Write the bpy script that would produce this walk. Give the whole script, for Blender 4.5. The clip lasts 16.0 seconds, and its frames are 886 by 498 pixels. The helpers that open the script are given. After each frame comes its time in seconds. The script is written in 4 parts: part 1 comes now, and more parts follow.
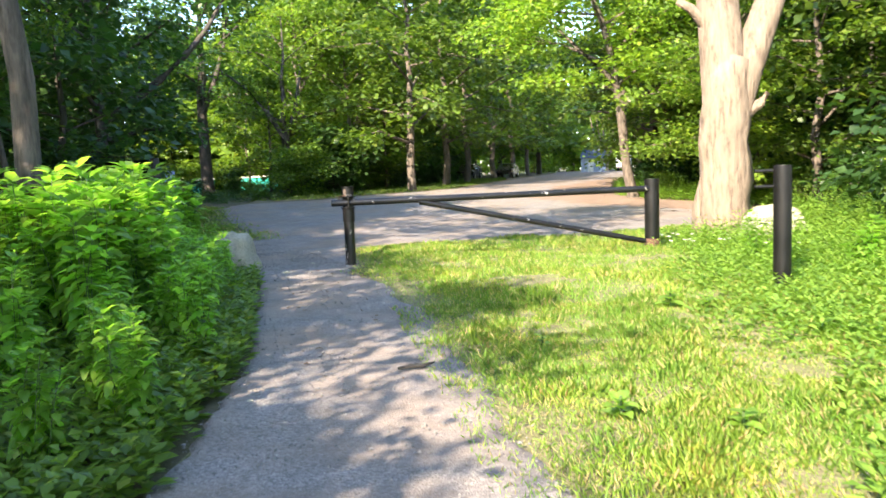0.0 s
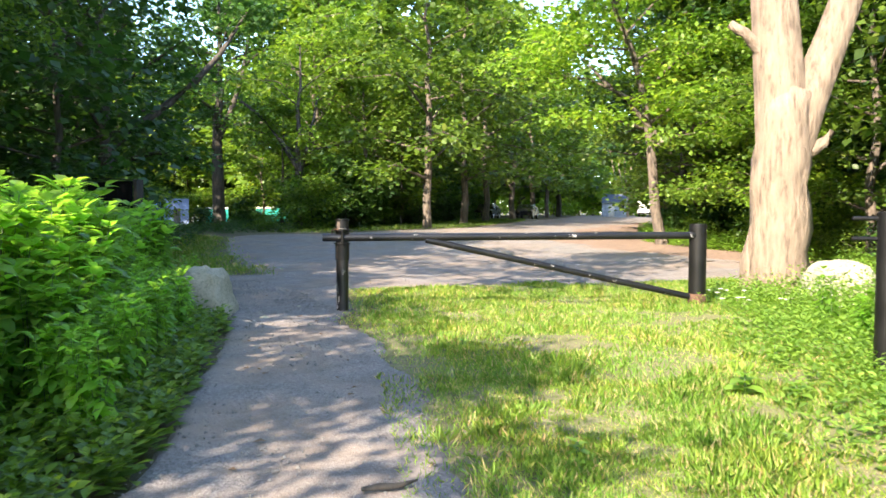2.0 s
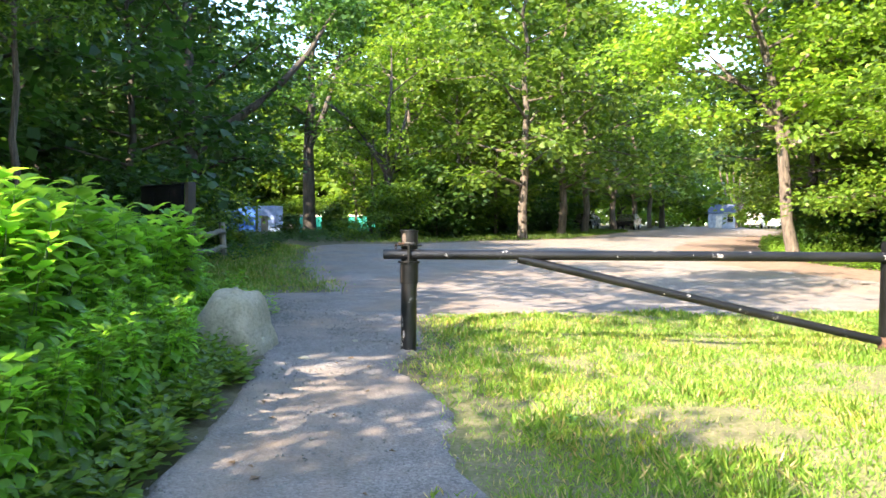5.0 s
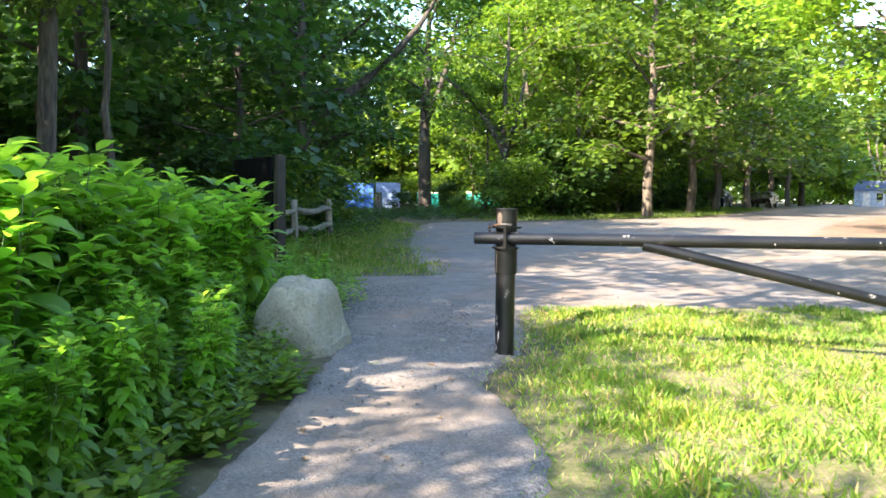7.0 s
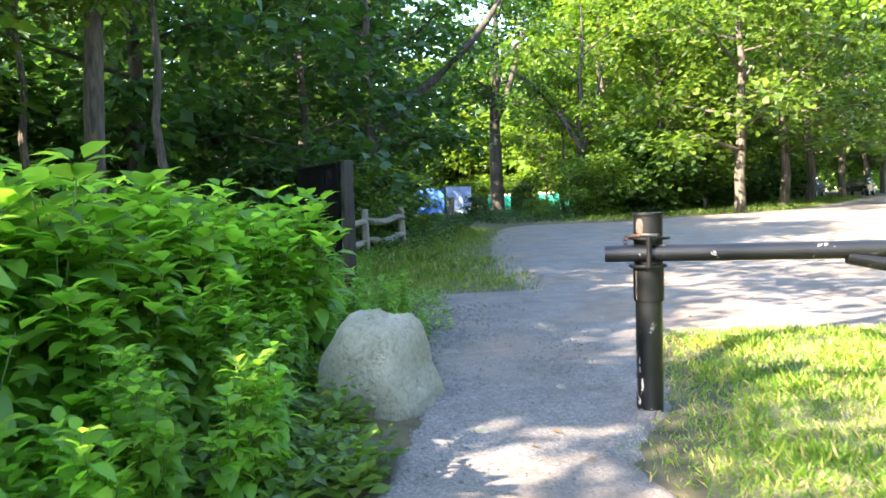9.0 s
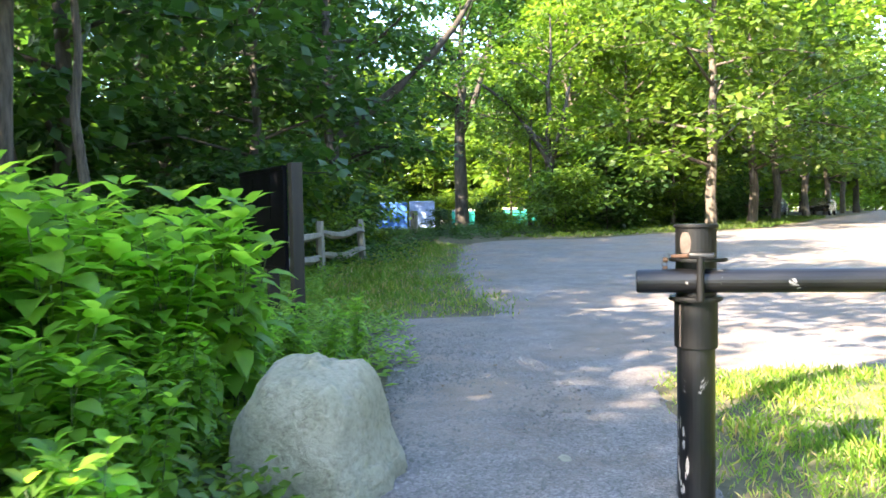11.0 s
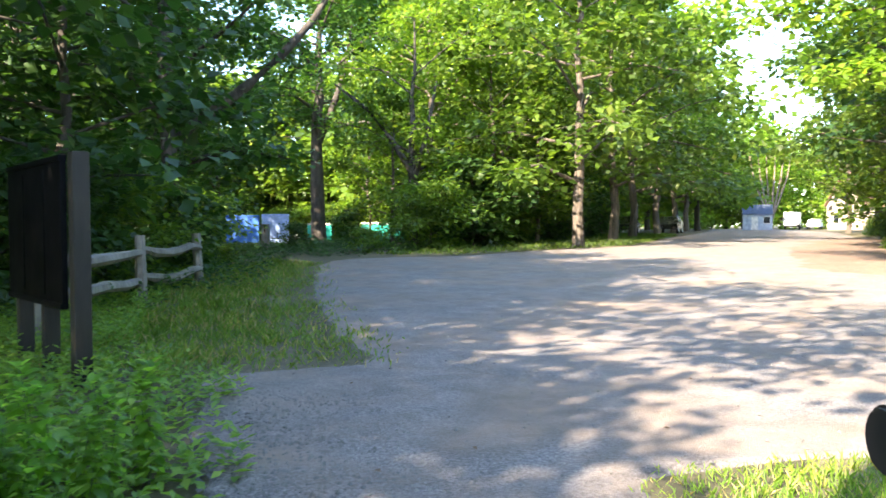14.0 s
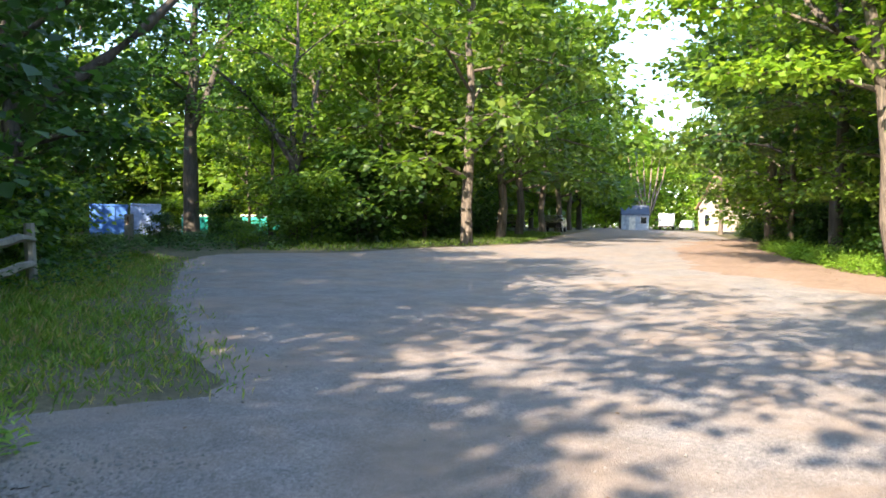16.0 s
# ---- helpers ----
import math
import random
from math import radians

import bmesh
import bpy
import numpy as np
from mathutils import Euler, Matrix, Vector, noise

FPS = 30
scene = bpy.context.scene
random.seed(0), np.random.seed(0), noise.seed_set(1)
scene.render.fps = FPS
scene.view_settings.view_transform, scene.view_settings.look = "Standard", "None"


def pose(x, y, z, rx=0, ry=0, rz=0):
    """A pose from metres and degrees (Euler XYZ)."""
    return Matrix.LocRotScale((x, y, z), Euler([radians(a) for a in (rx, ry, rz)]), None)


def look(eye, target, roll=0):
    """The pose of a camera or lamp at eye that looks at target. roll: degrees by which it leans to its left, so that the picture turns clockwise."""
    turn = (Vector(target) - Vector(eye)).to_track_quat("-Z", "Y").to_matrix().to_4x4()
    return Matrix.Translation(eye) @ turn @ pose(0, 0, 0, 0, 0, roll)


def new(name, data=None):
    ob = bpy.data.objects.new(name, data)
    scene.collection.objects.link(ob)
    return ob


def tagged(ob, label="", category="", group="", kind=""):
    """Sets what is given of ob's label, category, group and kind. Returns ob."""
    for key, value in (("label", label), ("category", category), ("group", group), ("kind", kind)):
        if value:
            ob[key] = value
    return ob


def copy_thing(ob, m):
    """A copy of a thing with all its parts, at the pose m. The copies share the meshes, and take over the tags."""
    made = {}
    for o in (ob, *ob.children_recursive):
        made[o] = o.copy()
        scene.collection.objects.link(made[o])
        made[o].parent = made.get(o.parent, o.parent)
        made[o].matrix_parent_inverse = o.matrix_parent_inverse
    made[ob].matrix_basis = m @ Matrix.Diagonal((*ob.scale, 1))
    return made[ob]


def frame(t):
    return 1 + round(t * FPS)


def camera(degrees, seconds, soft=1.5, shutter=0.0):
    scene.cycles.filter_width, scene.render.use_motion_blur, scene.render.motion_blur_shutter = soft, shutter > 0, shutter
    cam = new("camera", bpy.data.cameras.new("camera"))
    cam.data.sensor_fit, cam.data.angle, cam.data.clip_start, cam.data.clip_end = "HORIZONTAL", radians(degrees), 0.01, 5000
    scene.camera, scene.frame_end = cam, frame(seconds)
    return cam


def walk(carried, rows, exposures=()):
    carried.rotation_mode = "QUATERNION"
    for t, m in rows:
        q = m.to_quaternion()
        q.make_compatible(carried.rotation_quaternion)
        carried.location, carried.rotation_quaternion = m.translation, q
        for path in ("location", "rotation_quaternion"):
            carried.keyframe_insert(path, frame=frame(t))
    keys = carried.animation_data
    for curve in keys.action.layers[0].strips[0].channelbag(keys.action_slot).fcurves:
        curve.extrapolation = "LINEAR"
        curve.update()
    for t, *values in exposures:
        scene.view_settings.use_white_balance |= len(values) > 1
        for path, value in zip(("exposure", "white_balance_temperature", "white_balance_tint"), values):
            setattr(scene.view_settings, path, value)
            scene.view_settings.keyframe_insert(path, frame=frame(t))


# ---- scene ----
cam = camera(59.1, 16.0, soft=1.6, shutter=0.35)
PATH = [
    (0, (0.642, 0.687, 1.447), (0.542, 2.676, 1.253), -2.1),
    (0.5, (0.639, 1.138, 1.456), (0.484, 3.126, 1.309), -1.7),
    (1, (0.591, 1.629, 1.414), (0.433, 3.619, 1.292), -2.0),
    (1.5, (0.621, 2.093, 1.393), (0.538, 4.087, 1.265), -0.9),
    (2, (0.655, 2.571, 1.383), (0.514, 4.564, 1.288), 0.2),
    (2.5, (0.603, 3.029, 1.396), (0.438, 5.02, 1.307), -0.1),
    (3, (0.573, 3.462, 1.369), (0.41, 5.45, 1.217), -0.2),
    (3.5, (0.59, 3.871, 1.392), (0.312, 5.849, 1.284), 0.1),
    (4, (0.522, 4.303, 1.4), (0.187, 6.274, 1.344), 0.2),
    (6.5, (0.382, 6.325, 1.37), (-0.195, 8.236, 1.242), 1.4),
    (7, (0.286, 6.677, 1.383), (-0.39, 8.554, 1.247), 0.8),
    (7.5, (0.146, 7.034, 1.399), (-0.543, 8.904, 1.231), 0.4),
    (8, (-0.019, 7.408, 1.344), (-0.743, 9.258, 1.112), 0.3),
    (8.5, (-0.228, 7.77, 1.403), (-1.044, 9.585, 1.199), -0.4),
    (9, (-0.574, 8.144, 1.403), (-1.417, 9.953, 1.277), -1.7),
    (11.5, (-1.342, 9.927, 1.328), (-2.021, 11.806, 1.238), -0.3),
    (12, (-1.512, 10.386, 1.31), (-2.068, 12.305, 1.206), 0.4),
    (12.5, (-1.665, 10.704, 1.284), (-2.201, 12.626, 1.145), -0.2),
    (13, (-1.841, 11.081, 1.333), (-2.363, 13.006, 1.19), -0.2),
    (13.5, (-2.035, 11.461, 1.368), (-2.528, 13.398, 1.278), -0.5),
    (14, (-2.152, 11.843, 1.348), (-2.556, 13.801, 1.292), -0.3),
    (14.5, (-2.172, 12.186, 1.355), (-2.489, 14.159, 1.279), 0.0),
    (15, (-2.281, 12.522, 1.357), (-2.528, 14.506, 1.301), 0.4),
    (15.5, (-2.35, 12.918, 1.328), (-2.512, 14.908, 1.212), 0.3),
    (16, (-2.353, 13.346, 1.352), (-2.467, 15.341, 1.285), 0.8),
]
EXPOSURES = [(0, 2.5), (1.5, 2.4), (3, 2.4), (4, 2.6), (6.5, 2.8), (8.5, 2.95), (9.2, 3.3), (11.5, 3.3), (13, 3.05), (14, 2.9), (16, 2.45)]
walk(cam, [(t, look(eye, target, roll)) for t, eye, target, roll in PATH], EXPOSURES)

# ---- sky and sun ----
SUN_WAY = Vector((0.48, 0.88, 0.0)).normalized()      # the way the light travels over the ground
SUN_UP = radians(34)
world = bpy.data.worlds.new("world")
scene.world = world
world.use_nodes = True
wn = world.node_tree.nodes
sky = wn.new("ShaderNodeTexSky")
sky.sky_type, sky.sun_disc = "NISHITA", False
sky.dust_density, sky.ozone_density = 0.8, 2.0
sky.sun_elevation, sky.sun_rotation = SUN_UP, math.atan2(-SUN_WAY.x, -SUN_WAY.y)
wn["Background"].inputs[1].default_value = 0.15
world.node_tree.links.new(sky.outputs[0], wn["Background"].inputs[0])
lamp = bpy.data.lights.new("sun", "SUN")
lamp.energy, lamp.angle, lamp.color = 4.4, radians(0.53), (1.0, 0.84, 0.65)
sun = new("sun", lamp)
sun.matrix_world = look((0, 0, 0), (SUN_WAY.x * math.cos(SUN_UP), SUN_WAY.y * math.cos(SUN_UP), -math.sin(SUN_UP)))

# ---- materials ----
def nodes_of(name, rough=0.8, metal=0.0):
    m = bpy.data.materials.new(name)
    m.use_nodes = True
    n, l = m.node_tree.nodes, m.node_tree.links
    p = n["Principled BSDF"]
    p.inputs["Roughness"].default_value, p.inputs["Metallic"].default_value = rough, metal
    return m, n, l, p


def ramp(n, stops):
    r = n.new("ShaderNodeValToRGB")
    e = r.color_ramp.elements
    while len(e) < len(stops):
        e.new(0.5)
    for k, (at, c) in zip(e, stops):
        k.position, k.color = at, (*c, 1)
    return r


def noise_of(n, l, scale, detail=4, rough=0.6, distort=0.0, where="Object", stretch=None):
    c = n.new("ShaderNodeTexCoord")
    t = n.new("ShaderNodeTexNoise")
    t.inputs["Scale"].default_value, t.inputs["Detail"].default_value = scale, detail
    t.inputs["Roughness"].default_value, t.inputs["Distortion"].default_value = rough, distort
    out = c.outputs[where]
    if stretch:
        mp = n.new("ShaderNodeMapping")
        mp.inputs["Scale"].default_value = stretch
        l.new(out, mp.inputs[0])
        out = mp.outputs[0]
    l.new(out, t.inputs["Vector"])
    return t


def bump_of(n, l, p, height, strength, distance):
    b = n.new("ShaderNodeBump")
    b.inputs["Strength"].default_value, b.inputs["Distance"].default_value = strength, distance
    l.new(height, b.inputs["Height"])
    l.new(b.outputs[0], p.inputs["Normal"])


def mixed(n, l, fac, a, b, how="MIX"):
    m = n.new("ShaderNodeMix")
    m.data_type, m.blend_type = "RGBA", how
    for src, k in ((fac, 0), (a, 6), (b, 7)):
        if isinstance(src, (int, float)):
            m.inputs[k].default_value = src
        elif isinstance(src, tuple):
            m.inputs[k].default_value = (*src, 1)
        else:
            l.new(src, m.inputs[k])
    return m.outputs[2]


def rough_stuff(name, stops, scale, rough=0.85, bump=0.4, depth=0.02, big=0.6, metal=0.0, stretch=None, tint=(0.75, 0.75, 0.75)):
    """A two-scale mottled surface."""
    m, n, l, p = nodes_of(name, rough, metal)
    fine = noise_of(n, l, scale, 8, 0.65, 0.2, stretch=stretch)
    r = ramp(n, stops)
    l.new(fine.outputs[0], r.inputs[0])
    wide = noise_of(n, l, big, 4)
    w = ramp(n, [(0.35, tint), (0.7, (1, 1, 1))])
    l.new(wide.outputs[0], w.inputs[0])
    l.new(mixed(n, l, 1.0, r.outputs[0], w.outputs[0], "MULTIPLY"), p.inputs["Base Color"])
    bump_of(n, l, p, fine.outputs[0], bump, depth)
    return m


def leaf_stuff(name, stops, through_light=0.4, rough=0.45, warm=(1.0, 1.0, 0.5), patchy=0.0):
    m, n, l, p = nodes_of(name, rough)
    g = n.new("ShaderNodeNewGeometry")
    o = n.new("ShaderNodeObjectInfo")
    r = ramp(n, stops)
    l.new(g.outputs["Random Per Island"], r.inputs[0])
    hs = n.new("ShaderNodeHueSaturation")
    mr = n.new("ShaderNodeMapRange")
    mr.inputs[3].default_value, mr.inputs[4].default_value = 0.75, 1.25
    l.new(o.outputs["Random"], mr.inputs[0])
    l.new(mr.outputs[0], hs.inputs["Value"])
    l.new(r.outputs[0], hs.inputs["Color"])
    col = hs.outputs[0]
    if patchy:
        spots = noise_of(n, l, 0.8, 5, 0.6, 0.4)
        sr = ramp(n, [(0.3, (0.62, 0.85, 0.7)), (0.5, (1, 1, 1)), (0.72, (1.3, 1.02, 0.95))])
        l.new(spots.outputs[0], sr.inputs[0])
        col = mixed(n, l, patchy, col, mixed(n, l, 1.0, col, sr.outputs[0], "MULTIPLY"))
    l.new(col, p.inputs["Base Color"])
    tr = n.new("ShaderNodeBsdfTranslucent")
    l.new(mixed(n, l, 1.0, col, (1.9 * warm[0], 1.9 * warm[1], 1.9 * warm[2]), "MULTIPLY"), tr.inputs[0])
    ms = n.new("ShaderNodeMixShader")
    ms.inputs[0].default_value = through_light
    l.new(p.outputs[0], ms.inputs[1])
    l.new(tr.outputs[0], ms.inputs[2])
    l.new(ms.outputs[0], n["Material Output"].inputs[0])
    return m


LEAF_MAPLE = leaf_stuff("leaf_maple", [(0, (0.046, 0.088, 0.013)), (0.5, (0.084, 0.15, 0.018)), (0.92, (0.135, 0.215, 0.027)), (1, (0.165, 0.2, 0.035))], 0.45)
# dark green foliage, its colour lowered further for the wood's deep shade
LEAF_DARK_SHADED = leaf_stuff("leaf_dark_shaded", [(0, (0.022, 0.056, 0.014)), (0.6, (0.038, 0.092, 0.02)), (1, (0.066, 0.135, 0.026))], 0.42)
LEAF_LIGHT = leaf_stuff("leaf_light", [(0, (0.08, 0.15, 0.015)), (0.6, (0.13, 0.23, 0.022)), (1, (0.22, 0.29, 0.035))], 0.48)
LEAF_WEED = leaf_stuff("leaf_weed", [(0, (0.11, 0.225, 0.032)), (0.5, (0.165, 0.32, 0.046)), (1, (0.24, 0.4, 0.062))], 0.65, 0.4)
LEAF_LOW = leaf_stuff("leaf_low", [(0, (0.09, 0.18, 0.024)), (0.5, (0.15, 0.27, 0.036)), (1, (0.23, 0.35, 0.055))], 0.45, 0.5)
BLADE = leaf_stuff("grass_blade", patchy=0.75, stops= [(0, (0.1, 0.19, 0.025)), (0.6, (0.18, 0.29, 0.036)), (0.82, (0.27, 0.34, 0.06)), (0.9, (0.38, 0.32, 0.15)), (1, (0.45, 0.35, 0.2))], through_light=0.4, rough=0.5)
BARK = rough_stuff("bark_grey", [(0.35, (0.05, 0.04, 0.032)), (0.65, (0.2, 0.16, 0.125))], 13, 0.9, 1.0, 0.06, 1.2, stretch=(1, 1, 0.14))
BARK_PALE = rough_stuff("bark_pale", [(0.3, (0.09, 0.065, 0.048)), (0.46, (0.23, 0.175, 0.13)), (0.8, (0.34, 0.27, 0.205))], 11, 0.92, 1.0, 0.07, 1.5, stretch=(1, 1, 0.22))
BARK_DARK = rough_stuff("bark_dark", [(0.3, (0.035, 0.03, 0.025)), (0.75, (0.14, 0.12, 0.1))], 7, 0.95, 0.9, 0.04, 1.2, stretch=(1, 1, 0.25))
STEM = rough_stuff("stem_green", [(0.3, (0.06, 0.11, 0.03)), (0.8, (0.13, 0.19, 0.06))], 20, 0.6, 0.2, 0.003)
SOIL = rough_stuff("soil", [(0.2, (0.05, 0.042, 0.025)), (0.55, (0.13, 0.11, 0.06)), (0.85, (0.24, 0.19, 0.12))], 9, 0.95, 0.8, 0.03, 0.35, tint=(0.55, 0.6, 0.5))
STONE = rough_stuff("boulder_stone", [(0.25, (0.19, 0.175, 0.14)), (0.48, (0.35, 0.325, 0.265)), (0.8, (0.47, 0.43, 0.35))], 30, 0.92, 0.9, 0.03, 2.5, tint=(0.78, 0.8, 0.72))
TURF = rough_stuff("turf_thatch", [(0.25, (0.1, 0.085, 0.05)), (0.42, (0.17, 0.17, 0.06)), (0.56, (0.25, 0.2, 0.13)), (0.8, (0.36, 0.28, 0.2))], 26, 0.95, 1.0, 0.04, 1.1, tint=(0.7, 0.85, 0.55))
WOOD_GREY = rough_stuff("weathered_wood", [(0.25, (0.16, 0.14, 0.115)), (0.75, (0.36, 0.33, 0.28))], 9, 0.9, 0.6, 0.015, 2.0, stretch=(1, 1, 0.3))
POST_DARK = rough_stuff("stained_post", [(0.3, (0.015, 0.014, 0.011)), (0.75, (0.04, 0.034, 0.028))], 14, 0.75, 0.4, 0.006, 2.0, stretch=(1, 1, 0.15))


def paint_of(name, colour, chip, amount, rough=0.4, gloss=0.5):
    """Paint with flakes down to a paler coat."""
    m, n, l, p = nodes_of(name, rough)
    p.inputs["Specular IOR Level"].default_value = gloss
    a = noise_of(n, l, 9, 6, 0.7, 0.4)
    r = ramp(n, [(amount, colour), (amount + 0.03, chip)])
    l.new(a.outputs[0], r.inputs[0])
    w = noise_of(n, l, 2.5, 5)
    wr = ramp(n, [(0.3, (0.6, 0.6, 0.6)), (0.7, (1.25, 1.2, 1.1))])
    l.new(w.outputs[0], wr.inputs[0])
    l.new(mixed(n, l, 1.0, r.outputs[0], wr.outputs[0], "MULTIPLY"), p.inputs["Base Color"])
    rr = n.new("ShaderNodeMapRange")
    rr.inputs[3].default_value, rr.inputs[4].default_value = rough - 0.1, rough + 0.25
    l.new(w.outputs[0], rr.inputs[0])
    l.new(rr.outputs[0], p.inputs["Roughness"])
    bump_of(n, l, p, a.outputs[0], 0.15, 0.004)
    return m


IRON = paint_of("black_paint", (0.006, 0.0062, 0.0072), (0.1, 0.095, 0.09), 0.72, 0.36, 0.3)
IRON_CHIPPED = paint_of("black_paint_chipped", (0.006, 0.0064, 0.0085), (0.26, 0.26, 0.28), 0.63, 0.3, 0.45)
RUST = rough_stuff("rust", [(0.3, (0.05, 0.028, 0.018)), (0.7, (0.15, 0.08, 0.05))], 30, 0.9, 0.5, 0.004)
WORN = rough_stuff("worn_paint", [(0.3, (0.06, 0.045, 0.036)), (0.7, (0.13, 0.1, 0.085))], 25, 0.8, 0.3, 0.003)
PEELED = rough_stuff("peeled_metal", [(0.3, (0.22, 0.21, 0.21)), (0.7, (0.46, 0.44, 0.43))], 25, 0.85, 0.3, 0.003)
PANEL = paint_of("black_panel", (0.003, 0.0035, 0.005), (0.01, 0.01, 0.011), 0.74, 0.6, 0.08)
BLUE = paint_of("blue_steel", (0.05, 0.16, 0.5), (0.25, 0.3, 0.4), 0.72, 0.5)
TEAL = paint_of("teal_plastic", (0.02, 0.36, 0.3), (0.2, 0.4, 0.38), 0.75, 0.5)
WHITE = paint_of("white_paint", (0.74, 0.74, 0.72), (0.5, 0.49, 0.46), 0.72, 0.5)
SLATE = paint_of("slate_roof", (0.07, 0.09, 0.14), (0.16, 0.17, 0.2), 0.7, 0.7)
PALE_BLUE = paint_of("pale_blue_siding", (0.42, 0.5, 0.62), (0.55, 0.6, 0.66), 0.7, 0.6)
LIGHT_BLUE = paint_of("light_blue_sheet", (0.26, 0.36, 0.62), (0.5, 0.55, 0.66), 0.6, 0.6)
SHINGLE = rough_stuff("brown_shingle", [(0.3, (0.2, 0.12, 0.08)), (0.7, (0.36, 0.24, 0.17))], 6, 0.9, 0.4, 0.02)
# cream wall colour lowered to stand in for shade from the trees
SIDING_SHADED = paint_of("cream_siding_shaded", (0.46, 0.4, 0.35), (0.4, 0.34, 0.3), 0.7, 0.7)
DARKCAR = paint_of("dark_car_paint", (0.012, 0.012, 0.014), (0.03, 0.03, 0.03), 0.8, 0.2)
RUBBER = rough_stuff("rubber", [(0.3, (0.01, 0.01, 0.01)), (0.7, (0.03, 0.03, 0.03))], 20, 0.9, 0.2, 0.003)
GLASS_DARK = paint_of("dark_window", (0.015, 0.02, 0.025), (0.03, 0.03, 0.03), 0.9, 0.08)
DRYLEAF = rough_stuff("dry_leaf", [(0.3, (0.1, 0.06, 0.03)), (0.7, (0.25, 0.17, 0.1))], 12, 0.9, 0.3, 0.005)


def gravel_stuff():
    m, n, l, p = nodes_of("gravel", 0.92)
    c = n.new("ShaderNodeTexCoord")
    v = n.new("ShaderNodeTexVoronoi")
    v.inputs["Scale"].default_value = 75
    l.new(c.outputs["Object"], v.inputs["Vector"])
    sep = n.new("ShaderNodeSeparateColor")
    l.new(v.outputs["Color"], sep.inputs[0])
    r = ramp(n, [(0.0, (0.112, 0.103, 0.102)), (0.5, (0.19, 0.174, 0.168)), (0.9, (0.258, 0.236, 0.224)), (1, (0.3, 0.278, 0.262))])
    l.new(sep.outputs[0], r.inputs[0])
    dust = noise_of(n, l, 0.55, 6, 0.62, 0.6)
    dr = ramp(n, [(0.42, (0, 0, 0)), (0.68, (1, 1, 1))])
    l.new(dust.outputs[0], dr.inputs[0])
    col = mixed(n, l, dr.outputs[0], r.outputs[0], (0.235, 0.18, 0.14))
    grit = noise_of(n, l, 220, 3, 0.7)
    gr = ramp(n, [(0.3, (0.68, 0.68, 0.68)), (0.7, (1.2, 1.2, 1.2))])
    l.new(grit.outputs[0], gr.inputs[0])
    col = mixed(n, l, 1.0, col, gr.outputs[0], "MULTIPLY")
    patch = noise_of(n, l, 2.2, 5, 0.6, 0.5)
    pr = ramp(n, [(0.35, (0.78, 0.77, 0.76)), (0.62, (1.06, 1.06, 1.06))])
    l.new(patch.outputs[0], pr.inputs[0])
    col = mixed(n, l, 1.0, col, pr.outputs[0], "MULTIPLY")
    l.new(col, p.inputs["Base Color"])
    bump_of(n, l, p, v.outputs["Distance"], 0.5, 0.012)
    return m


GRAVEL = gravel_stuff()
DIRT = rough_stuff("brown_dirt", [(0.25, (0.12, 0.08, 0.058)), (0.55, (0.22, 0.15, 0.11)), (0.85, (0.3, 0.21, 0.16))], 7, 0.95, 0.6, 0.02, 0.6)
PEBBLE = rough_stuff("pebble", [(0.2, (0.1, 0.098, 0.095)), (0.8, (0.25, 0.235, 0.22))], 6, 0.9, 0.3, 0.004)

# ---- mesh helpers ----
def gz(x, y):
    """Height of the ground: level by the gate, rising gently along the road."""
    return 0.0 if y < 21 else 0.7 * (1 - math.exp(-(y - 21) / 22)) * min(1.0, max(0.0, (x + 23) / 10))


def mesh_of(name, verts, faces, material, smooth=False):
    me = bpy.data.meshes.new(name)
    me.from_pydata([tuple(v) for v in verts], [], faces)
    me.materials.append(material)
    if smooth:
        me.polygons.foreach_set("use_smooth", [True] * len(me.polygons))
    me.update()
    return me


def part(name, bm, material, parent=None, label="", smooth=True):
    """Links a bmesh, or a ready mesh, as one object under its thing."""
    if isinstance(bm, bmesh.types.BMesh):
        me = bpy.data.meshes.new(name)
        bm.to_mesh(me)
        bm.free()
        me.materials.append(material)
        if smooth:
            me.polygons.foreach_set("use_smooth", [True] * len(me.polygons))
            try:
                me.set_sharp_from_angle(angle=radians(38))
            except AttributeError:
                pass
    else:
        me = bm
    ob = new(name, me)
    if parent is not None:
        ob.parent = parent
    if label:
        tagged(ob, label)
    return ob


def box(sx, sy, sz, at=(0, 0, 0), bevel=0.01, turn=None):
    bm = bmesh.new()
    bmesh.ops.create_cube(bm, size=1)
    bmesh.ops.scale(bm, vec=(sx, sy, sz), verts=bm.verts)
    if bevel:
        bmesh.ops.bevel(bm, geom=bm.edges[:], offset=bevel, segments=2, affect="EDGES", profile=0.6)
    bmesh.ops.transform(bm, matrix=Matrix.Translation(at) @ (turn or Matrix()), verts=bm.verts)
    return bm


def pipe(a, b, r, sides=24, bevel=0.006, r2=None):
    """A round bar from a to b."""
    a, b = Vector(a), Vector(b)
    bm = bmesh.new()
    bmesh.ops.create_cone(bm, cap_ends=True, segments=sides, radius1=r, radius2=r if r2 is None else r2, depth=(b - a).length)
    if bevel:
        rim = [e for e in bm.edges if all(abs(abs(v.co.z) - (b - a).length / 2) < 1e-4 for v in e.verts)]
        bmesh.ops.bevel(bm, geom=rim, offset=bevel, segments=2, affect="EDGES")
    q = (b - a).to_track_quat("Z", "Y").to_matrix().to_4x4()
    bmesh.ops.transform(bm, matrix=Matrix.Translation((a + b) / 2) @ q, verts=bm.verts)
    return bm


